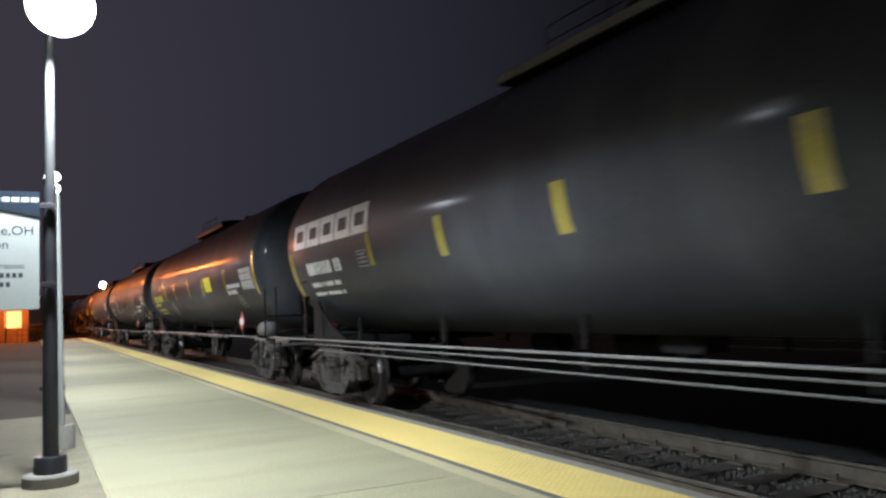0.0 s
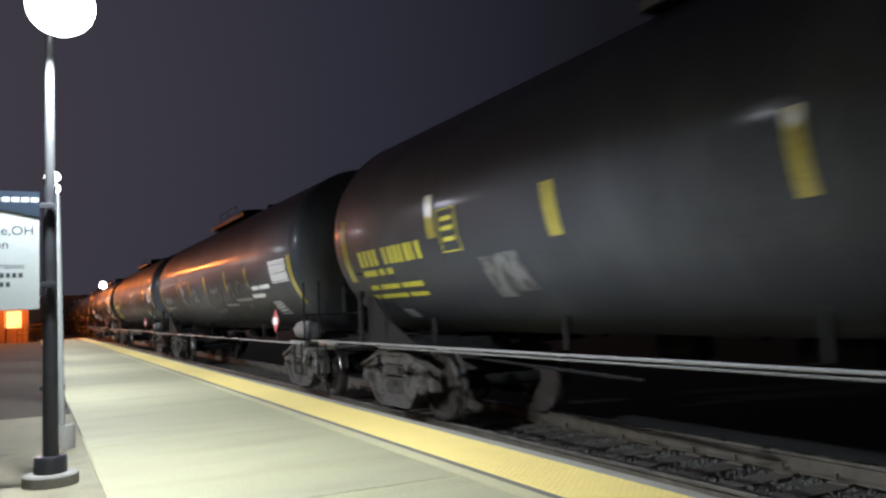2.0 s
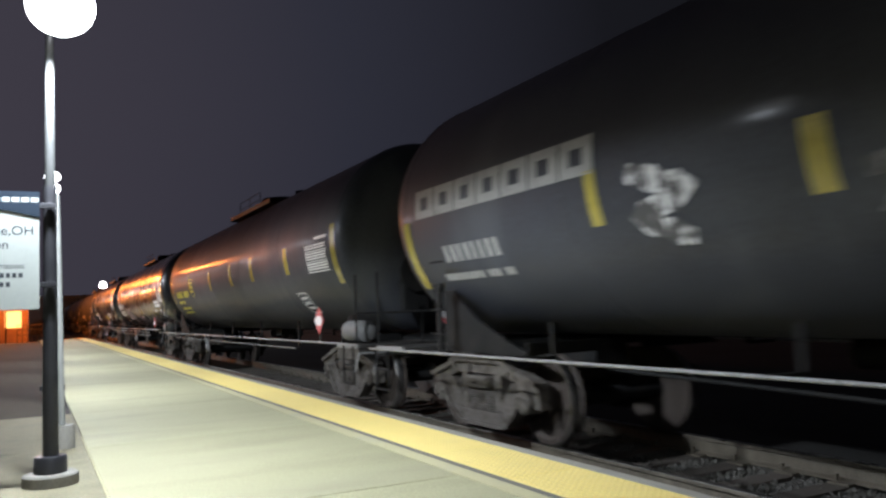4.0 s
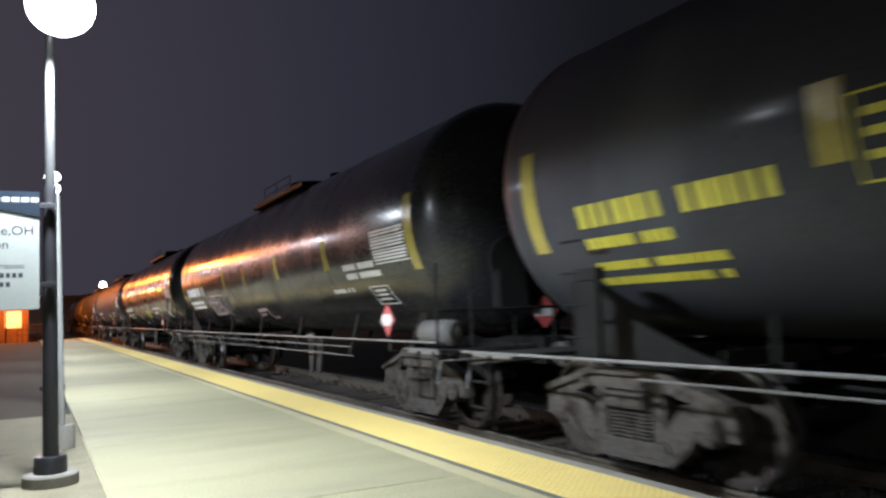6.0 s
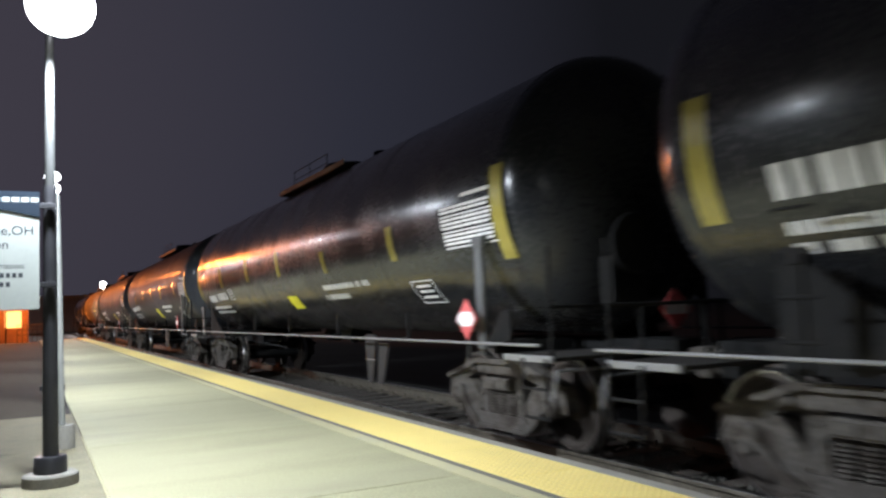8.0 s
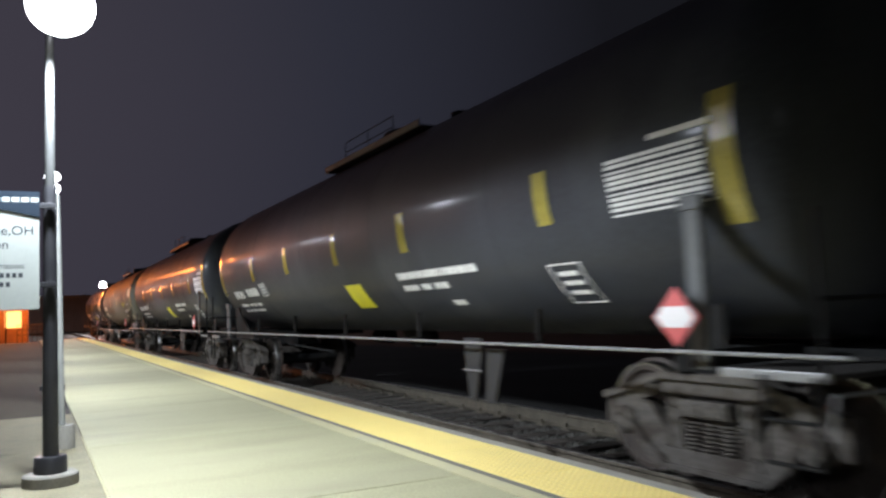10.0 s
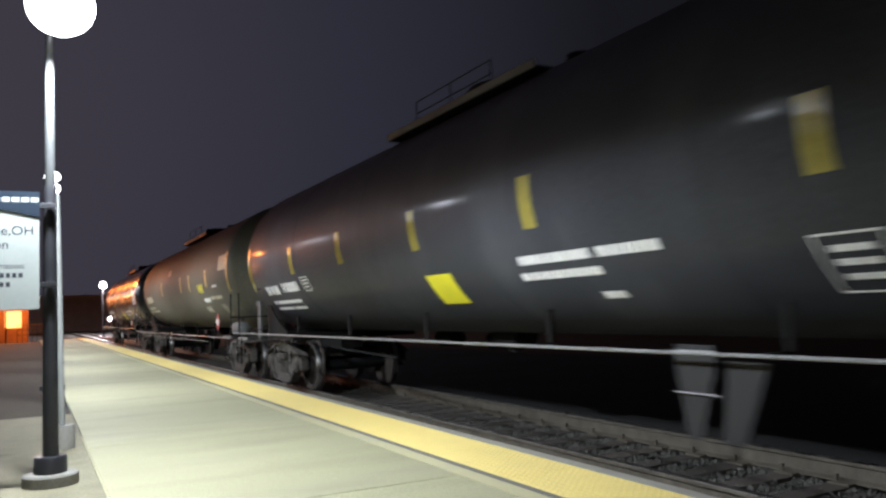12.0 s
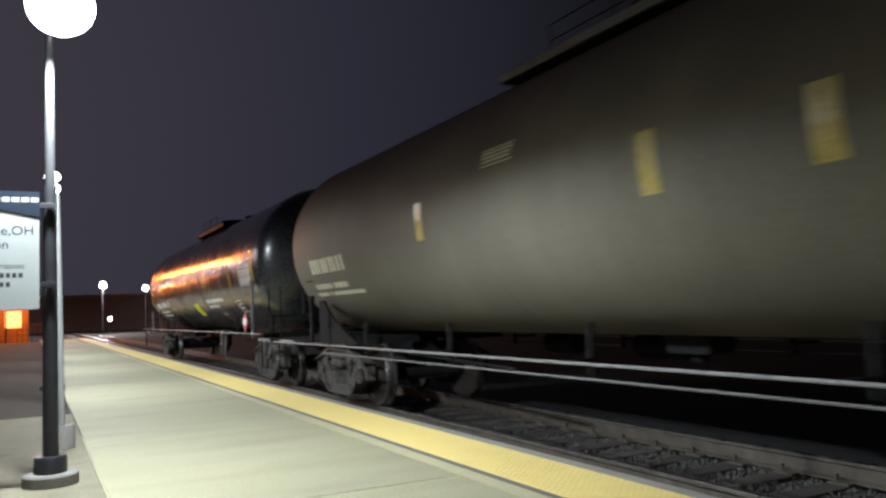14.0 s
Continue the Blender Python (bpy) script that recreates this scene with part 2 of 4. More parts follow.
def lathe(bm, profile, axis="y", sides=48, origin=(0, 0, 0)):
    """A turned body from (distance along the axis, radius)."""
    rings = []
    o = Vector(origin)
    for d, r in profile:
        ring = []
        for i in range(sides):
            a = 2 * math.pi * i / sides
            c, s = r * math.cos(a), r * math.sin(a)
            ring.append(bm.verts.new(o + Vector({"x": (d, c, s), "y": (c, d, s), "z": (c, s, d)}[axis])))
        rings.append(ring)
    for p, q in zip(rings, rings[1:]):
        for i in range(sides):
            bm.faces.new((p[i], p[(i + 1) % sides], q[(i + 1) % sides], q[i]))
    bm.faces.new(rings[0])
    bm.faces.new(rings[-1][::-1])
    return bm


def slab_of(bm, outline, x0, x1):
    """An outline in y, z as a plate from x0 to x1."""
    low = [bm.verts.new((x0, y, z)) for y, z in outline]
    high = [bm.verts.new((x1, y, z)) for y, z in outline]
    bm.faces.new(low)
    bm.faces.new(high[::-1])
    for i in range(len(outline)):
        j = (i + 1) % len(outline)
        bm.faces.new((low[i], high[i], high[j], low[j]))
    return bm


def patch(bm, s0, s1, a0, a1, lift=0.006, lean=0.0, thick=0.004):
    """A thin sheet on the near flank of a tank: s metres ahead of the rear seam, a degrees above the middle."""
    steps = max(1, int(abs(a1 - a0) / 4))
    rows = []
    for k in range(steps + 1):
        a = radians(a0 + (a1 - a0) * k / steps)
        for r in (TANK_R + lift, TANK_R + lift - thick):
            z, x = TANK_Z + r * math.sin(a), -r * math.cos(a)
            off = lean * k / steps
            rows.append((bm.verts.new((x, -(s0 + off), z)), bm.verts.new((x, -(s1 + off), z))))
    for k in range(steps):
        o0, i0, o1, i1 = rows[2 * k], rows[2 * k + 1], rows[2 * k + 2], rows[2 * k + 3]
        bm.faces.new((o0[0], o0[1], o1[1], o1[0]))
        bm.faces.new((i0[1], i0[0], i1[0], i1[1]))
        bm.faces.new((o0[0], o1[0], i1[0], i0[0]))
        bm.faces.new((o0[1], i0[1], i1[1], o1[1]))
    bm.faces.new((rows[0][1], rows[0][0], rows[1][0], rows[1][1]))
    bm.faces.new((rows[-2][0], rows[-2][1], rows[-1][1], rows[-1][0]))
    return bm


def ribbon(bm, path, width, lift=0.011):
    """A painted stroke on the near flank of a tank through points of (metres ahead of the rear seam, degrees)."""
    pts = []
    for (s0, a0), (s1, a1) in zip(path, path[1:]):
        pts += [(s0 + (s1 - s0) * k / 6, radians(a0 + (a1 - a0) * k / 6) * TANK_R) for k in range(6)]
    pts.append((path[-1][0], radians(path[-1][1]) * TANK_R))
    rows = []
    for i, (p, q) in enumerate(pts):
        (pa, qa), (pb, qb) = pts[max(0, i - 1)], pts[min(len(pts) - 1, i + 1)]
        dx, dy = pb - pa, qb - qa
        n = math.hypot(dx, dy) or 1.0
        w = width * 0.5 * (0.85 + 0.15 * math.sin(2.3 * i + 9 * width)) * (0.7 if i in (0, len(pts) - 1) else 1.0)
        rows.append([])
        for e in (-1, 1):
            a = (q + e * w * dx / n) / TANK_R
            for r in (TANK_R + lift, TANK_R + lift - 0.003):
                rows[-1].append(bm.verts.new((-r * math.cos(a), -(p - e * w * dy / n), TANK_Z + r * math.sin(a))))
    for u, v in zip(rows, rows[1:]):
        for a, b in ((0, 2), (2, 3), (3, 1), (1, 0)):
            bm.faces.new((u[a], u[b], v[b], v[a]))
    bm.faces.new([rows[0][k] for k in (0, 1, 3, 2)])
    bm.faces.new([rows[-1][k] for k in (0, 2, 3, 1)])
    return bm


# ---------------------------------------------------------------- ground and platform
def build_ground():
    bm = bmesh.new()
    x_cuts = (-900, -60, 3.3, 9.0, 60, 900)
    for xa, xb in zip(x_cuts, x_cuts[1:]):
        ys = (-300, -20, 20, 60, 95, 140, 400, 1500)
        for ya, yb in zip(ys, ys[1:]):
            bm.faces.new([bm.verts.new((x, y, -0.46)) for x, y in ((xa, ya), (xb, ya), (xb, yb), (xa, yb))])
    bmesh.ops.remove_doubles(bm, verts=bm.verts, dist=0.001)
    ob = new("ground", finish("ground", bm, EARTH))
    tagged(ob, "dark bare earth round the railway at night", "ground", kind="structure")


def build_platform():
    plat = thing("platform", (0, 0, 0), "pale concrete station platform with a yellow tactile edge", "platform", kind="structure")
    bm = bmesh.new()
    box(bm, (0.46, -16, -0.46), (3.62, PLATFORM_END, -0.03))
    box(bm, (-9, -16, -0.46), (0.458, 11.724, -0.03))
    box(bm, (-9, 11.726, -0.46), (0.458, PLATFORM_END, -0.15))
    part("platform_base", bm, JOINT, plat)
    bm = bmesh.new()    # dark wedge in the corner of the step
    low = [bm.verts.new(v) for v in ((0.16, 11.73, -0.118), (0.455, 11.73, -0.118), (0.455, 15.2, -0.118), (0.40, 15.2, -0.118))]
    high = [bm.verts.new(v) for v in ((0.20, 11.73, -0.108), (0.455, 11.73, -0.012), (0.455, 15.2, -0.10), (0.42, 15.2, -0.112))]
    bm.faces.new(low[::-1])
    bm.faces.new(high)
    for i in range(4):
        bm.faces.new((low[i], low[(i + 1) % 4], high[(i + 1) % 4], high[i]))
    part("dark_wedge", bm, EARTH, plat, "black wedge along the step")
    bm = bmesh.new()
    box(bm, (3.570, -16, -0.45), (3.685, PLATFORM_END, 0.0), 0.012)
    part("edge_nosing", bm, CURB, plat, "weathered concrete platform nosing")
    bm = bmesh.new()
    box(bm, (2.742, -16, -0.03), (2.872, PLATFORM_END, 0.0))
    part("pale_strip", bm, PALE_STRIP, plat, "pale concrete strip beside the tactile edge")
    bm = bmesh.new()
    box(bm, (2.876, -16, -0.03), (2.948, PLATFORM_END, -0.004))
    part("dark_joint", bm, JOINT, plat, "dark mortar joint")
    bm = bmesh.new()
    box(bm, (0.457, -16, -0.03), (0.469, 9.4, -0.003))
    part("pale_joint", bm, PALE_STRIP, plat, "pale sealed joint along the platform")
    # concrete slabs: one row on the platform, two on the paving beside it
    mesh_of = {}

    def slab(x0, x1, y, length, mat, name, z=0.0):
        key = (round(x1 - x0, 3), round(length, 3), mat.name)
        if key not in mesh_of:
            b = bmesh.new()
            box(b, (0.004, 0.006, -0.1), (x1 - x0 - 0.004, length - 0.006, 0.0), 0.004)
            mesh_of[key] = finish(name, b, mat)
        ob = new(name, mesh_of[key])
        ob.parent, ob.location = plat, (x0, y, z)

    y = 5.124 - 3.3 * 6
    while y < PLATFORM_END - 3.2:
        slab(0.466, 2.73, y, 3.3, CONCRETE, "concrete_slab")
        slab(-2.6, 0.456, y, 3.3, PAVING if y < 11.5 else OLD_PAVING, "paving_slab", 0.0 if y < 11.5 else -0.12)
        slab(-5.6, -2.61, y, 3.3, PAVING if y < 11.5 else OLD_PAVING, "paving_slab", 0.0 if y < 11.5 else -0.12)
        y += 3.3
    y = -13.5
    while y < PLATFORM_END - 1.2:
        slab(2.952, 3.566, y, 1.22, YELLOW, "tactile_tile")
        y += 1.22
    # truncated domes of the tactile tiles
    verts, faces = [], []
    pitch = 0.0605
    for i in range(int(21 / pitch)):
        for j in range(10):
            cx, cy, n = 2.986 + j * pitch, 1.2 + i * pitch, len(verts)
            for r, z in ((0.0145, 0.0), (0.008, 0.006)):
                for q in range(6):
                    a = q * math.pi / 3
                    verts.append((cx + r * math.cos(a), cy + r * math.sin(a), z))
            for q in range(6):
                p = (q + 1) % 6
                faces.append((n + q, n + p, n + 6 + p, n + 6 + q))
            faces.append(tuple(n + 6 + q for q in range(6)))
    me = bpy.data.meshes.new("tactile_domes")
    me.from_pydata(verts, [], faces)
    me.materials.append(YELLOW)
    ob = new("tactile_domes", me)
    ob.parent = plat
    tagged(ob, kind="stuff")


def build_track():
    bm = bmesh.new()
    outline = ((3.69, -0.455), (3.72, -0.45), (4.1, -0.445), (6.80, -0.445), (7.0, -0.452), (7.15, -0.459))
    for ya, yb in ((-20, 40), (40, 130), (130, 420)):
        for (xa, za), (xb, zb) in zip(outline, outline[1:]):
            bm.faces.new([bm.verts.new(v) for v in ((xa, ya, za), (xb, ya, zb), (xb, yb, zb), (xa, yb, za))])
    ob = new("ballast_bed", finish("ballast_bed", bm, BALLAST_BED))
    tagged(ob, "dark crushed stone ballast bed under the track", "ballast", kind="structure")
    # loose stones
    rnd = random.Random(3)
    verts, faces = [], []
    cube = ((-1, -1, -1), (1, -1, -1), (1, 1, -1), (-1, 1, -1), (-1, -1, 1), (1, -1, 1), (1, 1, 1), (-1, 1, 1))
    quads = ((0, 3, 2, 1), (4, 5, 6, 7), (0, 1, 5, 4), (1, 2, 6, 5), (2, 3, 7, 6), (3, 0, 4, 7))
    for _ in range(34000):
        x, y = rnd.uniform(3.75, 6.95), 0.8 + 24 * rnd.random() ** 1.7
        r = rnd.uniform(0.009, 0.021)
        m = Euler((rnd.uniform(0, 6), rnd.uniform(0, 6), rnd.uniform(0, 6))).to_matrix()
        n = len(verts)
        z = -0.436 + rnd.uniform(-0.012, 0.016) - (max(0, x - 7.0) * 0.03)
        for c in cube:
            v = m @ Vector([a * r * rnd.uniform(0.55, 1.1) for a in c])
            verts.append((x + v.x, y + v.y, z + v.z))
        faces += [tuple(n + i for i in q) for q in quads]
    me = bpy.data.meshes.new("ballast_stones")
    me.from_pydata(verts, [], faces)
    me.materials.append(BALLAST)
    tagged(new("ballast_stones", me), "grey crushed stones between the sleepers", "ballast", kind="stuff")
    # rails
    profile = ((-0.07, 0), (0.07, 0), (0.07, 0.012), (0.012, 0.03), (0.010, 0.135), (0.036, 0.145), (0.036, 0.172), (0.030, 0.178),
               (-0.030, 0.178), (-0.036, 0.172), (-0.036, 0.145), (-0.010, 0.135), (-0.012, 0.03), (-0.07, 0.012))
    for side in (-1, 1):
        bm = bmesh.new()
        x = TRACK_X + side * 0.7525
        ends = [[bm.verts.new((x + a, y, RAIL_Z - 0.178 + z)) for a, z in profile] for y in (-20, 420)]
        for i in range(len(profile)):
            j = (i + 1) % len(profile)
            f = bm.faces.new((ends[0][i], ends[0][j], ends[1][j], ends[1][i]))
            f.material_index = 1 if i in (6, 7, 8) else 0
        bm.faces.new(ends[0])
        bm.faces.new(ends[1][::-1])
        ob = new("rail", finish("rail", bm, [RAIL_STEEL, RAIL_HEAD]))
        tagged(ob, "rusty steel rail with a worn bright head", "rail", "rails of the track", "structure")
    # sleepers with plates and spikes
    b = bmesh.new()
    box(b, (-1.3, -0.115, -0.16), (1.3, 0.115, 0.0), 0.012)
    tie_mesh = finish("sleeper", b, TIE)
    b = bmesh.new()
    box(b, (-0.17, -0.10, 0), (0.17, 0.10, 0.016), 0.004)
    plate_mesh = finish("tie_plate", b, RAIL_STEEL)
    b = bmesh.new()
    box(b, (-0.012, -0.012, 0), (0.012, 0.012, 0.05), 0.004)
    box(b, (-0.02, -0.016, 0.045), (0.02, 0.016, 0.062), 0.004)
    spike_mesh = finish("spike", b, RAIL_STEEL)
    track = thing("railway_track", (0, 0, 0), "wooden sleepers of the railway track in dark ballast", "track", kind="structure")
    for i in range(150):
        y = -1.0 + 0.55 * i
        ob = new("sleeper", tie_mesh)
        ob.parent, ob.location = track, (TRACK_X, y, RAIL_Z - 0.182)
        ob.rotation_euler = (0, 0, rnd.uniform(-0.02, 0.02))
        if y < 22:
            for side in (-0.7525, 0.7525):
                pl = new("tie_plate", plate_mesh)
                pl.parent, pl.location = track, (TRACK_X + side, y, RAIL_Z - 0.181)
                for dx, dy in ((-0.09, 0.07), (0.09, -0.07)):
                    sp = new("spike", spike_mesh)
                    sp.parent, sp.location = track, (TRACK_X + side + dx, y + dy, RAIL_Z - 0.17)


# ---------------------------------------------------------------- platform furniture
def lamp_post(place, label, glare=True):
    post = thing("lamp_post", place, label, "lamp post", "platform lamp posts")
    if glare:
        bm = bmesh.new()
        lathe(bm, ((0, 0.195), (0.075, 0.195), (0.09, 0.18)), "z", 32)
        part("concrete_footing", bm, PIER, post, "round concrete footing", True)
        bm = bmesh.new()
        lathe(bm, ((0.09, 0.115), (0.20, 0.115), (0.215, 0.105), (0.218, 0.055)), "z", 32)
        part("base_cover", bm, POLE_DARK, post, "black base cover", True)
        bm = bmesh.new()
        lathe(bm, ((0.20, 0.056), (1.4, 0.051), (2.26, 0.047)), "z", 20)
        part("lower_pole", bm, POLE_DARK, post, "black lower pole", True)
        # upper pole coloured lighter than the lower, imitating the lamp's light on it
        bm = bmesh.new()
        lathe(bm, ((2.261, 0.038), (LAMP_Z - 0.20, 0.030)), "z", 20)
        part("upper_pole", bm, UPPER_POLE, post, "upper pole, lightened in colour for the lamplight", True)
    else:
        bm = bmesh.new()
        lathe(bm, ((0.0, 0.05), (LAMP_Z - 0.24, 0.042)), "z", 20)
        part("pole", bm, POLE_GREY, post, smooth=True)
    if glare:
        hx, hy, hz = HEAD[0], HEAD[1], LAMP_Z - 0.03
        bm = bmesh.new()
        lathe(bm, ((hz + 0.20, 0.20), (hz + 0.23, 0.21), (hz + 0.29, 0.14), (hz + 0.31, 0.05)), "z", 32, (hx, hy, 0))
        part("lamp_hood", bm, POLE_DARK, post, "dark lamp hood", True)
        # lens enlarged to a globe as wide as the lamp's glare
        bm = bmesh.new()
        bmesh.ops.create_uvsphere(bm, u_segments=36, v_segments=20, radius=0.215, matrix=pose(hx, hy, hz) @ Matrix.Diagonal((1.12, 1.0, 1.05, 1)))
        part("lens", bm, LENS, post, "glowing white lens", True)
        bm = bmesh.new()
        tube(bm, (0, 0, LAMP_Z - 0.21), (0.0, -0.02, LAMP_Z + 0.24), 0.030, sides=12)
        tube(bm, (0.0, -0.02, LAMP_Z + 0.24), (hx, hy, hz + 0.26), 0.028, sides=12)
        part("lamp_arm", bm, POLE_DARK, post, smooth=True)
    else:
        for z in (LAMP_Z - 0.16, LAMP_Z + 0.04):
            bm = bmesh.new()
            bmesh.ops.create_uvsphere(bm, u_segments=16, v_segments=10, radius=0.125, matrix=pose(-0.055, -0.08, z) @ Matrix.Diagonal((1.0, 0.8, 0.75, 1)))
            part("lens", bm, LENS, post, "glowing white lens", True)
        bm = bmesh.new()
        box(bm, (-0.18, -0.10, LAMP_Z + 0.125), (0.05, 0.06, LAMP_Z + 0.16), 0.01)
        part("lamp_hood", bm, POLE_DARK, post, "dark lamp hood")
    return post


def pier_post():
    post = thing("pier_post", (0.25, 8.6, 0.0), "tall thin galvanised post set in a round concrete pier", "post")
    bm = bmesh.new()
    lathe(bm, ((0, 0.12), (0.20, 0.12), (0.225, 0.105)), "z", 28)
    part("concrete_pier", bm, PIER, post, "round concrete pier", True)
    bm = bmesh.new()
    tube(bm, (0, 0, 0.22), (-0.04, 0, 2.46), 0.034, sides=16)
    part("post", bm, POLE_GREY, post, smooth=True)
    bm = bmesh.new()
    box(bm, (-0.19, -0.02, 0.56), (0.03, 0.02, 0.61), 0.006)
    part("cross_bracket", bm, POLE_DARK, post)


def text_on(parent, words, x, y, z, size, mat):
    data = bpy.data.curves.new("wording", "FONT")
    data.body, data.size, data.extrude, data.align_x = words, size, 0.0001, "RIGHT"
    data.materials.append(mat)
    ob = new("wording", data)
    ob.parent = parent
    ob.matrix_basis = pose(x, y, z, 90, 0, 0)
    return ob


def station_sign():
    sign = thing("station_sign", (0, 6.65, 0), "white and dark blue station sign board hung on the lamp post", "sign")
    bm = bmesh.new()
    box(bm, (-0.80, -0.012, 1.315), (0.046, 0.012, 2.197), 0.004)
    part("board", bm, SIGN_WHITE, sign)
    bm = bmesh.new()
    low = []
    for k in range(13):
        x = -0.80 + 0.848 * k / 12
        low.append((x, 2.11 - 0.105 * (k / 12) ** 2))
    outline = [(-0.802, 2.199), (0.048, 2.199)] + low[::-1]
    a = [bm.verts.new((x, -0.017, z)) for x, z in outline]
    b = [bm.verts.new((x, -0.011, z)) for x, z in outline]
    bm.faces.new(a)
    bm.faces.new(b[::-1])
    for i in range(len(a)):
        j = (i + 1) % len(a)
        bm.faces.new((a[i], b[i], b[j], a[j]))
    part("blue_header", bm, SIGN_BLUE, sign, "dark blue curved header")
    for i in range(6):
        bm = bmesh.new()
        x = 0.016 - i * 0.064
        box(bm, (x - 0.026, -0.0176, 2.120), (x + 0.026, -0.0171, 2.154))
        part("emblem_bar", bm, SIGN_WHITE, sign, "white emblem bar")
    text_on(sign, "Alliance,OH", 0.012, -0.0124, 1.872, 0.098, SIGN_TEXT)
    text_on(sign, "Station", -0.155, -0.0124, 1.768, 0.095, SIGN_TEXT)
    text_on(sign, "Information:", -0.048, -0.0124, 1.622, 0.058, SIGN_TEXT)
    for x0, n, z in ((-0.42, 9, 1.555), (-0.38, 6, 1.487)):
        for k in range(n):
            bm = bmesh.new()
            box(bm, (x0 + 0.041 * k, -0.0126, z), (x0 + 0.041 * k + 0.027, -0.0121, z + 0.034))
            part("lettering_bar", bm, SIGN_TEXT, sign)
    for z in (1.5, 2.1):
        bm = bmesh.new()
        box(bm, (-0.02, 0.012, z - 0.02), (0.16, 0.045, z + 0.02), 0.004)
        part("bracket", bm, POLE_DARK, sign)


# ---------------------------------------------------------------- the train
def side_frame(bm, y, side):
    """Cast truck side frame: deep top chord, solid ends over the bearings, a spring basket and three windows."""
    x0, x1 = sorted((side * 0.92, side * 1.05))
    flange = side * 1.05
    f0, f1 = sorted((flange, flange + side * 0.045))

    def m(pts, e):
        return [(y + e * a, z) for a, z in pts]
    slab_of(bm, m([(-0.46, 0.70), (-0.46, 0.86), (0.46, 0.86), (0.46, 0.70)], 1), x0, x1)
    slab_of(bm, m([(-0.50, 0.15), (-0.44, 0.30), (0.44, 0.30), (0.50, 0.15)], 1), x0 - 0.02, x1 + 0.02)
    for e in (-1, 1):
        slab_of(bm, m([(0.46, 0.70), (0.46, 0.86), (0.72, 0.77), (1.12, 0.66), (1.14, 0.40), (1.06, 0.40), (1.02, 0.55), (0.78, 0.55), (0.70, 0.64)], e), x0, x1)
        slab_of(bm, m([(0.78, 0.55), (0.70, 0.64), (0.62, 0.62), (0.38, 0.36), (0.44, 0.30), (0.50, 0.15), (0.66, 0.27), (0.80, 0.42)], e), x0 + 0.004, x1 - 0.004)
        slab_of(bm, m([(0.28, 0.30), (0.28, 0.70), (0.42, 0.70), (0.42, 0.36), (0.38, 0.30)], e), x0 + 0.008, x1 - 0.008)
        slab_of(bm, m([(0.44, 0.82), (0.46, 0.87), (0.72, 0.78), (1.13, 0.67), (1.12, 0.62), (0.71, 0.73)], e), f0, f1)
        slab_of(bm, m([(0.42, 0.20), (0.50, 0.14), (0.67, 0.26), (0.81, 0.42), (0.76, 0.45), (0.62, 0.30)], e), f0, f1)
        tube(bm, (flange, y + e * 0.56, 0.74), (flange + side * 0.03, y + e * 0.56, 0.74), 0.045, sides=10)
        tube(bm, (flange, y + e * 0.35, 0.50), (flange + side * 0.022, y + e * 0.35, 0.50), 0.024, sides=6)
        tube(bm, (flange, y + e * 0.35, 0.62), (flange + side * 0.022, y + e * 0.35, 0.62), 0.024, sides=6)
        a, b = sorted((y + e * 0.80, y + e * 0.98))
        box(bm, (x0 + 0.02, a, 0.535), (x1 + 0.03, b, 0.60))
    slab_of(bm, m([(-0.45, 0.82), (-0.45, 0.87), (0.45, 0.87), (0.45, 0.82)], 1), f0, f1)
    slab_of(bm, m([(-0.46, 0.14), (-0.46, 0.18), (0.46, 0.18), (0.46, 0.14)], 1), f0, f1)
    return bm


WHEELSETS = []


def truck(car, y):
    for side in (-1, 1):
        bm = bmesh.new()
        side_frame(bm, y, side)
        part("side_frame", bm, TRUCK_STEEL, car, "dusty cast steel truck side frame")
        for dy in (-0.17, 0.0, 0.17):
            bm = bmesh.new()
            lathe(bm, [(0.302 + 0.0155 * k, 0.082 if k % 2 else 0.060) for k in range(17)], "z", 14, (side * 1.0, y + dy, 0))
            part("spring", bm, TRUCK_STEEL, car, smooth=True)
    bm = bmesh.new()
    box(bm, (-1.12, y - 0.25, 0.555), (1.12, y + 0.25, 0.68), 0.02)
    for side in (-1, 1):
        box(bm, (min(side * 1.119, side * 1.135), y - 0.21, 0.58), (max(side * 1.119, side * 1.135), y - 0.02, 0.655))
        box(bm, (min(side * 1.119, side * 1.135), y + 0.02, 0.58), (max(side * 1.119, side * 1.135), y + 0.21, 0.655))
    part("bolster", bm, TRUCK_STEEL, car)
    for dy in (-0.48, 0.48):      # brake beams between the wheels
        bm = bmesh.new()
        tube(bm, (-0.62, y + dy, 0.36), (0.62, y + dy, 0.36), 0.05, sides=10)
        for side in (-1, 1):
            box(bm, (side * 0.75 - 0.05, y + dy - 0.05 + (0.06 if dy > 0 else -0.06), 0.26), (side * 0.75 + 0.05, y + dy + 0.05 + (0.06 if dy > 0 else -0.06), 0.50), 0.01)
        part("brake_beam", bm, TRUCK_STEEL, car)
    for dy in (-0.89, 0.89):
        ws = new("wheelset")
        ws.parent = car
        ws["label"] = "steel wheelset with bright worn rims"
        ws.matrix_basis = pose(0, y + dy, 0.457)
        WHEELSETS.append((ws, y + dy))
        for name, data in WHEEL_PARTS:
            ob = new(name, data)
            ob.parent = ws


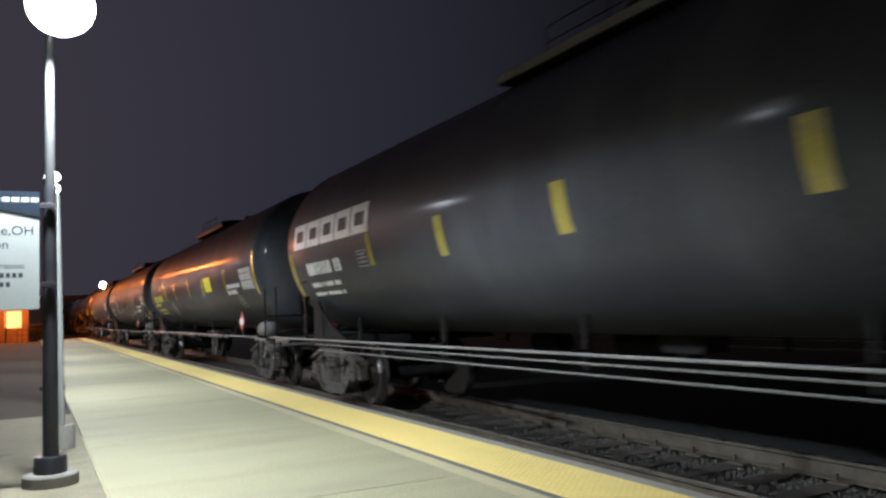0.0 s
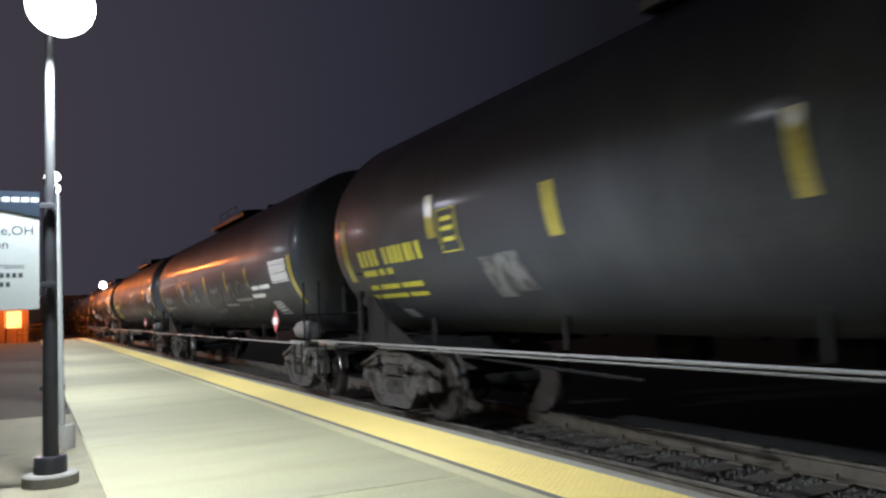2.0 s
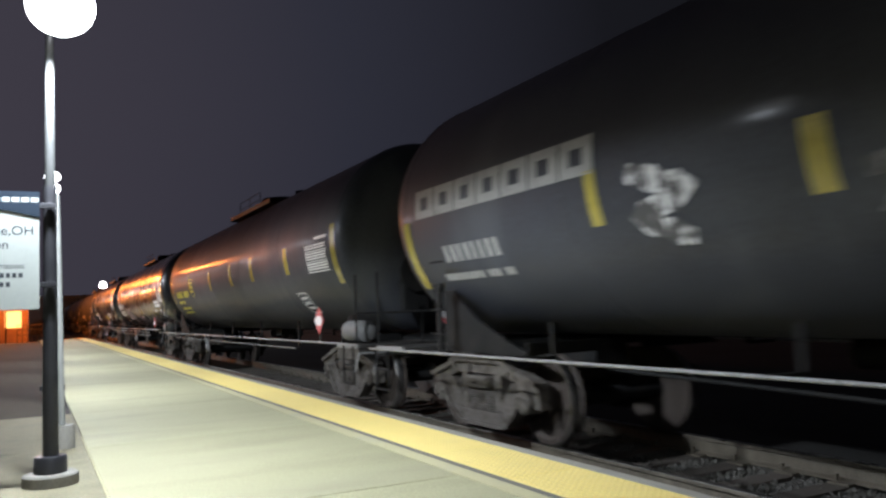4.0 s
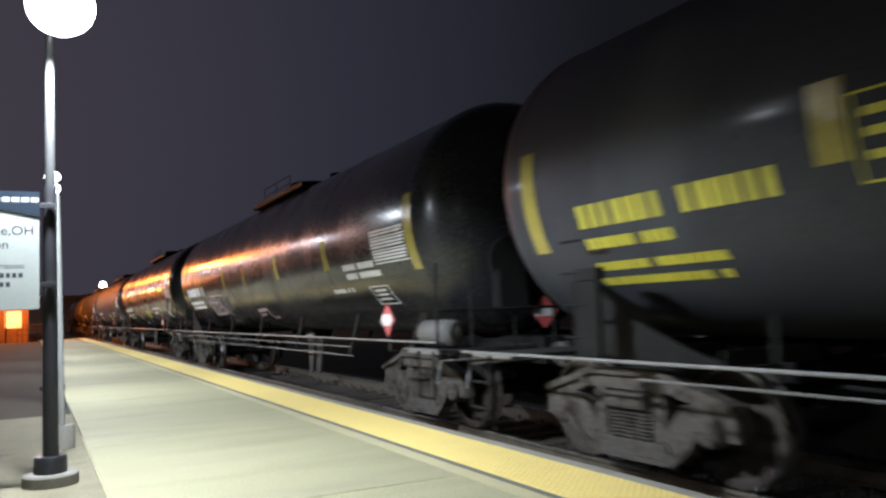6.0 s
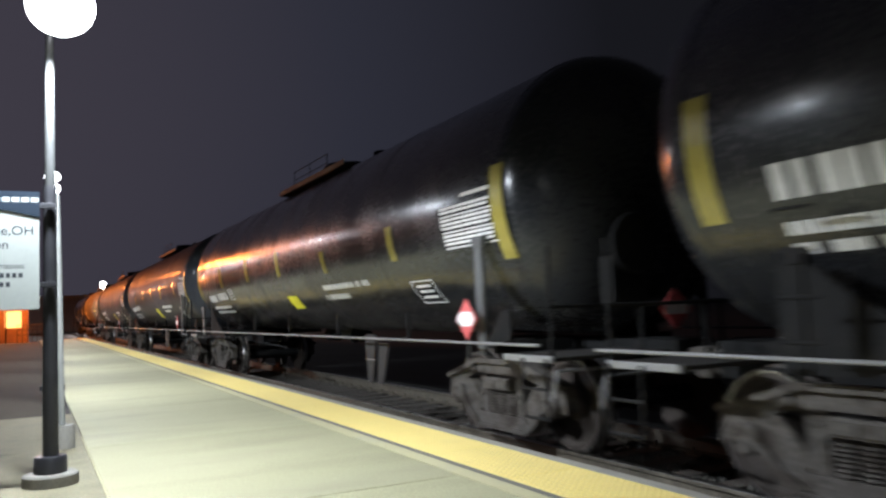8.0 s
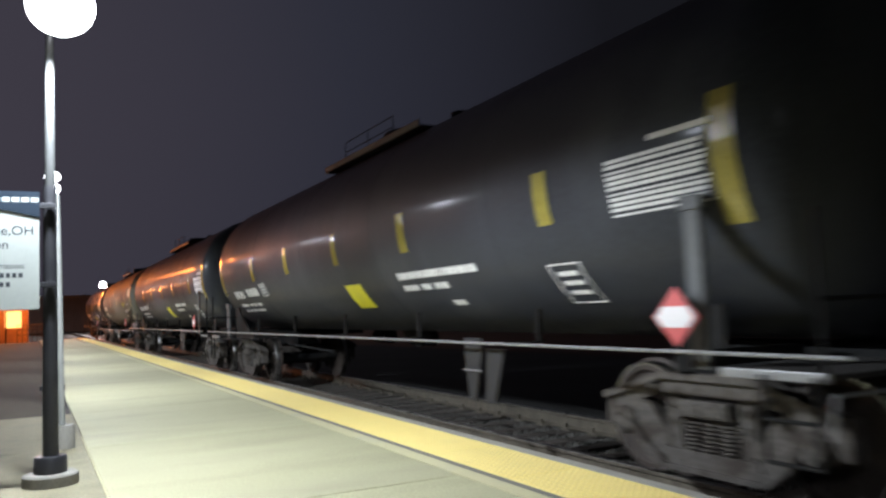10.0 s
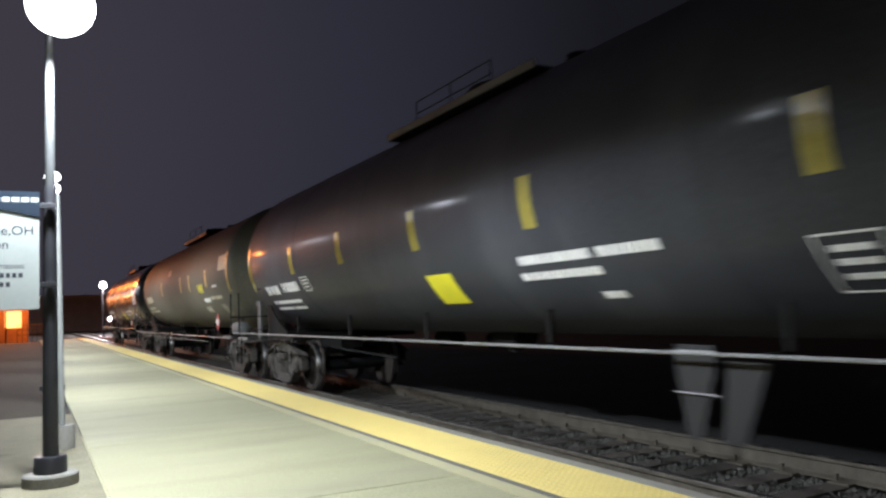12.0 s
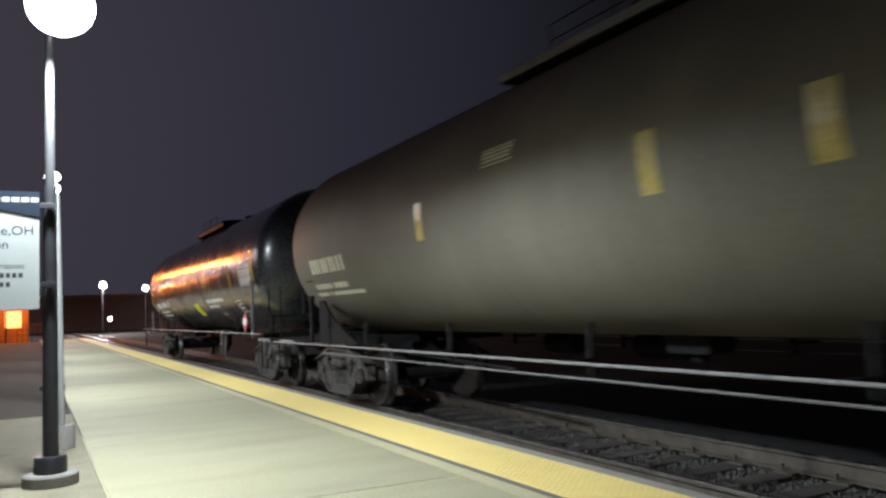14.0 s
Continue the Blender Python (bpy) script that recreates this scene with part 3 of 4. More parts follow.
def wheel_parts():
    made = []
    for side in (-1, 1):
        s = side
        bm = bmesh.new()
        prof = [(0.68, 0.10), (0.68, 0.36), (0.672, 0.40), (0.672, 0.483), (0.70, 0.483), (0.712, 0.46), (0.800, 0.454), (0.815, 0.446), (0.815, 0.432), (0.815, 0.392), (0.808, 0.384), (0.775, 0.36), (0.765, 0.16), (0.83, 0.14), (0.83, 0.10)]
        lathe(bm, [(s * d, r) for d, r in prof], "x", 40)
        bm.faces.ensure_lookup_table()
        for f in bm.faces:
            c = f.calc_center_median()
            if (math.hypot(c.y, c.z) > 0.44 and abs(c.x) > 0.71) or (math.hypot(c.y, c.z) > 0.432 and abs(c.x) > 0.80):
                f.material_index = 1
        made.append(("wheel", finish("wheel", bm, [WHEEL_STEEL, TREAD], True)))
        bm = bmesh.new()
        lathe(bm, [(s * d, r) for d, r in ((0.90, 0.12), (1.08, 0.12), (1.10, 0.10), (1.105, 0.03))], "x", 20)
        for k in range(3):
            a = k * 2.0944
            tube(bm, (s * 1.10, 0.065 * math.cos(a), 0.065 * math.sin(a)), (s * 1.122, 0.065 * math.cos(a), 0.065 * math.sin(a)), 0.018, sides=6)
        made.append(("bearing_cap", finish("bearing_cap", bm, TRUCK_STEEL, True)))
    bm = bmesh.new()
    tube(bm, (-0.92, 0, 0), (0.92, 0, 0), 0.085, sides=16)
    made.append(("axle", finish("axle", bm, FRAME_BLACK, True)))
    return made


WHEEL_PARTS = wheel_parts()


def tank_car(index, rear, length, over, spec):
    """One tank car. Its own space: y = 0 at the rear tank seam, front towards -y, z = 0 on the rails."""
    car = thing("tank_car", (TRACK_X, rear, RAIL_Z), spec["label"], "tank car", "cars of the freight train")
    paint = spec.get("paint", TANK_BLACK)
    # tank with rounded heads
    bm = bmesh.new()
    prof = []
    depth = 0.66
    for k in range(9):
        a = math.pi / 2 * k / 8
        prof.append((depth * math.cos(a), max(0.02, TANK_R * math.sin(a))))
    prof = [(d + 0.1, r) for d, r in prof]
    prof += [(-length * q / 10, TANK_R) for q in range(1, 10)]
    for k in range(8, -1, -1):
        a = math.pi / 2 * k / 8
        prof.append((-length - depth * math.cos(a), max(0.02, TANK_R * math.sin(a))))
    lathe(bm, prof, "y", 72, (0, 0, TANK_Z))
    part("tank", bm, paint, car, spec.get("tank_label", ""), True)
    # weld beads round the shell
    for q in (0.0, 0.2, 0.4, 0.6, 0.8, 1.0):
        bm = bmesh.new()
        y = -length * q
        lathe(bm, ((y - 0.02, TANK_R - 0.01), (y - 0.012, TANK_R + 0.003), (y + 0.012, TANK_R + 0.003), (y + 0.02, TANK_R - 0.01)), "y", 72, (0, 0, TANK_Z))
        part("shell_seam", bm, paint, car, smooth=True)
    # stub sills, end platforms, couplers, saddles, end posts
    for end, e in ((0.0, 1), (-length, -1)):
        def yy(d):
            return end + e * (d + (over if e < 0 and d > 0 else 0))
        bm = bmesh.new()
        a, b = sorted((yy(-1.9), yy(0.98)))
        box(bm, (-0.22, a, 0.74), (0.22, b, 1.06), 0.02)
        part("stub_sill", bm, FRAME_BLACK, car)
        bm = bmesh.new()
        a, b = sorted((yy(0.98), yy(1.23)))
        box(bm, (-0.11, a, 0.76), (0.11, b, 0.98), 0.03)
        a, b = sorted((yy(1.13), yy(1.235)))
        box(bm, (-0.17, a, 0.72), (0.17, b, 1.0), 0.04)
        part("coupler", bm, TRUCK_STEEL, car)
        bm = bmesh.new()
        a, b = sorted((yy(0.10), yy(0.86)))
        box(bm, (-1.485, a, 0.935), (1.485, b, 0.972), 0.006)
        part("end_platform", bm, DECK, car, "grimy dark end platform")
        for side in (-1, 1):
            bm = bmesh.new()
            box(bm, (min(side * 1.487, side * 1.525), a, 0.925), (max(side * 1.487, side * 1.525), b, 0.985), 0.008)
            part("platform_edge", bm, RAIL_PIPE, car, "worn grey platform edge")
        # body bolster plates: sloping wings from the sill to the tank
        for side in (-1, 1):
            bm = bmesh.new()
            if e < 0:
                slab_of(bm, [(yy(-0.55), 0.97), (yy(-1.02), 0.97), (yy(-1.02), 1.03), (yy(-0.72), 1.38), (yy(-0.55), 1.38)], *sorted((side * 0.98, side * 1.01)))
            else:
                slab_of(bm, [(yy(-0.50), 0.94), (yy(-2.16), 0.94), (yy(-2.16), 0.97), (yy(-1.81), 1.07), (yy(-1.23), 1.29), (yy(-0.92), 1.48), (yy(-0.74), 1.62), (yy(-0.50), 1.62)], *sorted((side * 1.20, side * 1.235)))
            part("saddle_plate", bm, FRAME_BLACK, car)
            for d in (0.55, 1.25, 2.1) if e > 0 else (0.55,):
                bm = bmesh.new()
                box(bm, (min(side * 0.22, side * 1.20), min(yy(-d), yy(-d - 0.025)), 0.94), (max(side * 0.22, side * 1.20), max(yy(-d), yy(-d - 0.025)), 1.06))
                part("saddle_rib", bm, FRAME_BLACK, car)
            if e > 0 or spec.get("bright_post"):
                bm = bmesh.new()
                w = 0.04 if not (spec.get("bright_post") or spec.get("post")) else 0.10 if e > 0 else 0.07
                pd = -spec.get("post", 0.85) if e > 0 else -0.32
                a, b = sorted((yy(pd - w), yy(pd + w)))
                box(bm, (min(side * 1.46, side * 1.50), a, 0.96), (max(side * 1.46, side * 1.50), b, 1.60 if e > 0 else 2.02), 0.006)
                top = 1.60 if e > 0 else 2.02
                box(bm, (min(side * 1.44, side * 1.515), a - 0.03, top), (max(side * 1.44, side * 1.515), b + 0.03, top + 0.10), 0.008)
                part("end_post", bm, POST_GREY if spec.get("bright_post") and side < 0 else FRAME_BLACK, car)
            bm = bmesh.new()
            for z in (0.45, 0.70):
                tube(bm, (side * 1.55, yy(0.45), z), (side * 1.55, yy(0.82), z), 0.014, sides=8)
            for d in (0.45, 0.82):
                tube(bm, (side * 1.55, yy(d), 0.44), (side * 1.55, yy(d), 0.96), 0.014, sides=8)
            part("sill_step", bm, FRAME_BLACK, car)
        bm = bmesh.new()
        for x in (-1.5, -0.5, 0.5, 1.5):
            tube(bm, (x, yy(0.84), 0.97), (x, yy(0.84), 1.92 if abs(x) > 1 else 1.40), 0.016, sides=8)
        tube(bm, (-1.5, yy(0.84), 1.40), (1.5, yy(0.84), 1.40), 0.016, sides=8)
        part("end_rail", bm, FRAME_BLACK, car)
    if not spec.get("bright_post"):
        bm = bmesh.new()
        lathe(bm, ((-length - 0.62, 0.06), (-length - 0.56, 0.15), (-length + 0.06, 0.15), (-length + 0.12, 0.06)), "y", 20, (-1.24, 0, 1.145))
        part("end_reservoir", bm, DULL_GREY, car, "dull grey air reservoir", True)
    # side rails, one to three on each flank
    for k, z in enumerate(spec["rails"]):
        for side in (-1, 1):
            bm = bmesh.new()
            inset = 0.86 if k == 0 else -1.7
            tube(bm, (side * (1.62 - 0.02 * k), inset, z - 0.008), (side * (1.62 - 0.02 * k), -length - inset, z - 0.008), 0.0135 - 0.003 * min(k, 1), sides=10)
            part("side_rail", bm, RAIL_PIPE if k == 0 else DULL_GREY, car, "worn grey side rail", True)
    top, foot = spec["rails"][0], spec["rails"][-1]
    for side in (-1, 1):
        for q in range(1, 6):
            bm = bmesh.new()
            y = -length * q / 6
            lean, w = spec.get("lean", 0.0), 0.06 if spec.get("lean") else 0.02
            slab_of(bm, [(y - w, foot - 0.02), (y + w, foot - 0.02), (y + w - lean, top + 0.30), (y - w - lean, top + 0.30)], *sorted((side * 1.22, side * 1.26)))
            box(bm, (min(side * 1.25, side * 1.61), y - 0.02, top - 0.03), (max(side * 1.25, side * 1.61), y + 0.02, top + 0.0))
            part("rail_bracket", bm, FRAME_BLACK, car)
    # bottom outlet with its guard
    bm = bmesh.new()
    mid_y = -length / 2
    slab_of(bm, [(mid_y + 0.36, 1.20), (mid_y + 0.24, 0.93), (mid_y - 0.24, 0.93), (mid_y - 0.36, 1.20)], -0.16, 0.16)
    part("outlet_guard", bm, FRAME_BLACK, car)
    bm = bmesh.new()
    lathe(bm, ((0.84, 0.06), (0.88, 0.08), (1.22, 0.08)), "z", 16, (0, mid_y, 0))
    part("outlet_valve", bm, FRAME_BLACK, car, smooth=True)
    # ladder with a strap foot below the side rail
    if spec.get("ladder"):
        ly = -spec["ladder"]
        bm = bmesh.new()
        slab_of(bm, [(ly + 0.23, 1.12), (ly - 0.10, 1.12), (ly - 0.12, 1.0), (ly + 0.04, 0.50), (ly + 0.15, 0.50), (ly + 0.24, 1.0)], -1.50, -1.48)
        part("strap_foot", bm, STRAP, car, "dark steel strap foot")
        bm = bmesh.new()
        slab_of(bm, [(ly - 0.22, 1.02), (ly - 0.54, 1.02), (ly - 0.32, 0.50), (ly - 0.15, 0.50)], -1.50, -1.48)
        part("strap_foot", bm, STRAP, car, "dark steel strap foot")
        for z in (0.80, 1.08):
            bm = bmesh.new()
            tube(bm, (-1.52, ly - 0.14, z), (-1.52, ly + 0.22, z), 0.006, sides=8)
            part("low_rung", bm, RAIL_PIPE, car)
    # top: fittings housing, walkway and hand rails
    bm = bmesh.new()
    lathe(bm, ((TANK_Z + TANK_R - 0.1, 0.48), (TANK_Z + TANK_R + 0.18, 0.48), (TANK_Z + TANK_R + 0.23, 0.44), (TANK_Z + TANK_R + 0.25, 0.05)), "z", 24, (0, mid_y, 0))
    part("fittings_housing", bm, FRAME_BLACK, car, "round valve housing on top", True)
    bm = bmesh.new()
    box(bm, (-0.80, mid_y - 1.9, TANK_Z + TANK_R - 0.14), (-0.5, mid_y + 1.9, TANK_Z + TANK_R - 0.11))
    box(bm, (0.5, mid_y - 1.9, TANK_Z + TANK_R - 0.14), (0.80, mid_y + 1.9, TANK_Z + TANK_R - 0.11))
    part("top_walkway", bm, FRAME_BLACK, car)
    for side in (-1, 1):
        bm = bmesh.new()
        box(bm, (min(side * 0.805, side * 0.825), mid_y - 1.9, TANK_Z + TANK_R - 0.13), (max(side * 0.805, side * 0.825), mid_y + 1.9, TANK_Z + TANK_R - 0.04), 0.004)
        part("walkway_edge", bm, DULL_GREY, car, "worn grey walkway edge")
    for side in (-1, 1):
        bm = bmesh.new()
        x, z = side * 0.78, TANK_Z + TANK_R - 0.12
        for dy in (-0.98, 0, 0.98):
            tube(bm, (x, mid_y + dy, z), (x, mid_y + dy, z + 0.34), 0.008, sides=8)
        for h in (0.18, 0.34):
            tube(bm, (x, mid_y - 0.98, z + h), (x, mid_y + 0.98, z + h), 0.008, sides=8)
        part("top_rail", bm, FRAME_BLACK, car)
    for dy in (-1.6, 1.5):
        bm = bmesh.new()
        lathe(bm, ((TANK_Z + TANK_R - 0.06, 0.14), (TANK_Z + TANK_R + 0.18, 0.14), (TANK_Z + TANK_R + 0.20, 0.08)), "z", 16, (0, mid_y + dy, 0))
        part("top_valve", bm, FRAME_BLACK, car, smooth=True)
    # brake gear under the middle and hand brake at the front end
    bm = bmesh.new()
    tube(bm, (0.75, -4.2, 0.92), (0.75, -4.8, 0.92), 0.14, sides=18)
    part("brake_cylinder", bm, FRAME_BLACK, car, smooth=True)
    bm = bmesh.new()
    lathe(bm, ((-6.9, 0.05), (-6.85, 0.13), (-6.1, 0.13), (-6.05, 0.05)), "y", 16, (0.62, 0, 0.92))
    part("air_reservoir", bm, FRAME_BLACK, car, smooth=True)
    bm = bmesh.new()
    box(bm, (-0.75, -length - 0.80, 1.40), (-0.35, -length - 0.62, 1.85), 0.03)
    part("hand_brake", bm, FRAME_BLACK, car, "hand brake housing")
    for end, e in ((0.98, 1), (-length - over - 0.98, -1)):
        bm = bmesh.new()
        pts = [Vector((0.32, end + e * (-0.05 + 0.06 * k), 0.78 - 0.42 * math.sin(math.pi * (0.05 + 0.5 * k / 5)))) for k in range(6)]
        for p, q in zip(pts, pts[1:]):
            tube(bm, p, q, 0.022, sides=8)
        part("air_hose", bm, FRAME_BLACK, car, "black rubber air hose")
        bm = bmesh.new()
        tube(bm, (-1.5, end - e * 0.08, 0.86), (0.0, end - e * 0.02, 0.86), 0.012, sides=8)
        tube(bm, (-1.5, end - e * 0.08, 0.86), (-1.56, end - e * 0.08, 0.62), 0.012, sides=8)
        part("uncoupling_lever", bm, RAIL_PIPE, car)
    bm = bmesh.new()
    tube(bm, (-0.62, -2.6, 0.80), (-0.62, -5.4, 0.72), 0.018, sides=8)
    part("brake_rod", bm, FRAME_BLACK, car)
    bm = bmesh.new()
    lathe(bm, ((-length - 0.84 - over, 0.27), (-length - 0.87 - over, 0.29), (-length - 0.90 - over, 0.27)), "y", 24, (-0.55, 0, 1.95))
    part("brake_wheel", bm, FRAME_BLACK, car, smooth=True)
    for side in (-1, 1):
        for k in range(4):
            bm = bmesh.new()
            z = 1.15 + 0.26 * k
            tube(bm, (side * 1.50, -0.72, z), (side * 1.50, -0.98, z), 0.012, sides=8)
            part("grab_iron", bm, FRAME_BLACK, car)
    truck(car, -0.92)
    truck(car, -length + 0.72)
    # markings
    for s, a0, a1, w in spec.get("stripes", STRIPES):
        bm = bmesh.new()
        patch(bm, s - 0.01, s + w + 0.025, a0, a1)
        part("reflective_stripe", bm, spec.get("tape", REFLECTIVE), car, "dull yellow reflective stripe")
    for kind, s0, s1, a0, a1, mat in spec.get("marks", ()):
        if kind in ("bar", "sheet"):
            bm = bmesh.new()
            patch(bm, s0, s1, a0, a1)
            part("marking_sheet" if kind == "sheet" else "lettering_bar", bm, mat, car)
        elif kind in ("letters", "big"):
            rnd = random.Random(index * 31 + int(s0 * 10) + int(a0))
            high = abs(a1 - a0) * 0.0262
            n = max(2, int(round((s1 - s0) / max(0.085, high * (1.5 if kind == "big" else 0.72)))))
            w = (s1 - s0) / n
            for i in range(n):
                if n >= 9 and rnd.random() < 0.1:
                    continue
                bm = bmesh.new()
                if kind == "big":
                    p, q, t, u = s0 + i * w, s0 + (i + 0.93) * w, 0.13, (a1 - a0) * 0.27
                    patch(bm, p, q, a0, a0 + u)
                    patch(bm, p, q, a1 - u, a1)
                    patch(bm, p, p + t, a0 + u, a1 - u)
                    patch(bm, q - t, q, a0 + u, a1 - u)
                    bmesh.ops.remove_doubles(bm, verts=bm.verts, dist=0.002)
                else:
                    patch(bm, s0 + i * w, s0 + (i + (rnd.uniform(0.46, 0.86) if a1 - a0 > 5 else rnd.uniform(0.74, 0.92))) * w, a0, a1)
                part("lettering_bar", bm, mat, car)
        elif kind == "lines":
            n = 11 if a1 - a0 > 12 else 5
            h = (a1 - a0) / n
            for i in range(n):
                bm = bmesh.new()
                patch(bm, s0, s1 - 0.05 * ((i * 7) % 4) / 3, a0 + i * h, a0 + i * h + h * (0.62 if i % 4 else 0.4))
                part("stencil_line", bm, mat, car)
        elif kind == "box":
            t_s, t_a = 0.014, 0.55
            bm = bmesh.new()
            patch(bm, s0, s1, a0, a0 + t_a)
            patch(bm, s0, s1, a1 - t_a, a1)
            patch(bm, s0, s0 + t_s, a0 + t_a, a1 - t_a)
            patch(bm, s1 - t_s, s1, a0 + t_a, a1 - t_a)
            part("stencil_frame", bm, mat, car)
            for i in (0.25, 0.5, 0.72):
                bm = bmesh.new()
                a = a0 + (a1 - a0) * i
                patch(bm, s0 + (s1 - s0) * 0.2, s1 - (s1 - s0) * 0.2, a, a + (a1 - a0) * 0.10)
                part("lettering_bar", bm, mat, car)
        elif kind == "graf":
            rnd = random.Random(index * 17 + int(s0 * 10))
            n = max(1, int((s1 - s0) / 0.30))
            w = (s1 - s0) / n
            for i in range(n):
                bm = bmesh.new()
                j0, j1 = rnd.uniform(0, 0.16), rnd.uniform(0, 0.16)
                patch(bm, s0 + i * w, s0 + (i + rnd.uniform(0.85, 0.97)) * w, a0 + (a1 - a0) * j0, a1 - (a1 - a0) * j1, 0.006 + 0.001 * (i % 3), rnd.uniform(-0.12, 0.06))
                part("spray_paint", bm, mat, car, "faded patchy spray paint")
    for mat, width, path in spec.get("strokes", ()):
        bm = bmesh.new()
        ribbon(bm, path, width)
        part("spray_stroke", bm, mat, car, "faded spray paint stroke")
    # placard on its holder near the front
    bm = bmesh.new()
    py, pz = -length + 0.40, 1.31
    slab_of(bm, [(py, pz - 0.20), (py + 0.20, pz), (py, pz + 0.20), (py - 0.20, pz)], -1.615, -1.60)
    holder = part("placard", bm, PLACARD_RED, car, "red and white diamond placard")
    bm = bmesh.new()
    box(bm, (-1.598, py - 0.04, 0.93), (-1.585, py + 0.04, pz + 0.02))
    box(bm, (-1.598, py - 0.04, 0.93), (-1.50, py + 0.04, 0.945))
    part("placard_bracket", bm, FRAME_BLACK, car)
    bm = bmesh.new()
    slab_of(bm, [(py + 0.11, pz - 0.07), (py + 0.175, pz), (py + 0.11, pz + 0.07), (py - 0.11, pz + 0.07), (py - 0.175, pz), (py - 0.11, pz - 0.07)], -1.621, -1.617)
    part("white_band", bm, PLACARD_WHITE, holder)
    # the same placard on the front end's hand rail
    ey = -length - 0.868 - over
    bm = bmesh.new()
    tilted = Matrix.Translation((-0.1, ey, 1.34)) @ Matrix.Rotation(radians(45), 4, "Y")
    bmesh.ops.create_cube(bm, size=1.0, matrix=tilted @ Matrix.Diagonal((0.27, 0.012, 0.27, 1)))
    holder = part("placard", bm, PLACARD_RED, car, "red and white diamond placard")
    bm = bmesh.new()
    box(bm, (-0.24, ey - 0.010, 1.29), (0.04, ey - 0.0065, 1.39))
    part("white_band", bm, PLACARD_WHITE, holder)
    return car


# yellow stripes: metres ahead of the rear seam, degrees below and above the middle, width
STRIPES = ((-0.08, -26, 9, 0.14), (2.75, -17, 1.5, 0.17), (5.16, -16.5, 2, 0.17), (7.71, -17, 1.5, 0.16), (10.13, -17, 2, 0.17), (13.12, -17, 1.5, 0.17), (15.2, -26, 9.5, 0.17))
STRIPES_B = ((0.11, -28.5, 6.4, 0.16), (2.85, -13, 6, 0.18), (5.16, -21, -2, 0.16), (7.69, -22, -0.5, 0.12), (9.78, -22, -4.3, 0.13), (12.5, -21, -0.4, 0.16), (15.25, -28, 7.8, 0.16))
STRIPES_C = ((-0.05, -37, -4, 0.13), (3.45, -20.4, -2.6, 0.10), (5.48, -21.7, -3.7, 0.14), (7.73, -21, -3, 0.16), (10.2, -21.5, -3, 0.16), (12.2, -22.3, -4, 0.16), (15.45, -40, -3.3, 0.18))
LW, LG, LY, SY, PK = LETTER_WHITE, LETTER_GREY, LETTER_YELLOW, SIGN_YELLOW, PINK_PAINT
# lettering blocks of the rear end, the middle and the front end
REAR_BLOCK = (("letters", 0.78, 1.63, -30.3, -23.4), ("letters", 1.87, 2.87, -29.3, -22.4), ("box", 3.1, 3.5, -30.4, -20), ("letters", 0.8, 2.55, -38.8, -36), ("letters", 0.8, 2.55, -44.8, -42.3))
MID_BLOCK = (("sheet", 7.76, 8.38, -47, -30), ("letters", 9.74, 11.75, -30.5, -26.9), ("letters", 9.74, 10.95, -37.2, -34), ("bar", 10.75, 11.03, -48, -44.8))
FRONT_BLOCK = (("lines", 14.12, 15.15, -18.7, -0.8), ("bar", 14.62, 15.2, 1.4, 3.0), ("box", 12.98, 13.45, -50, -31.5))


def block(rows, mat, yellow=SIGN_YELLOW):
    return tuple((*r, yellow if r[0] == "sheet" else mat) for r in rows)


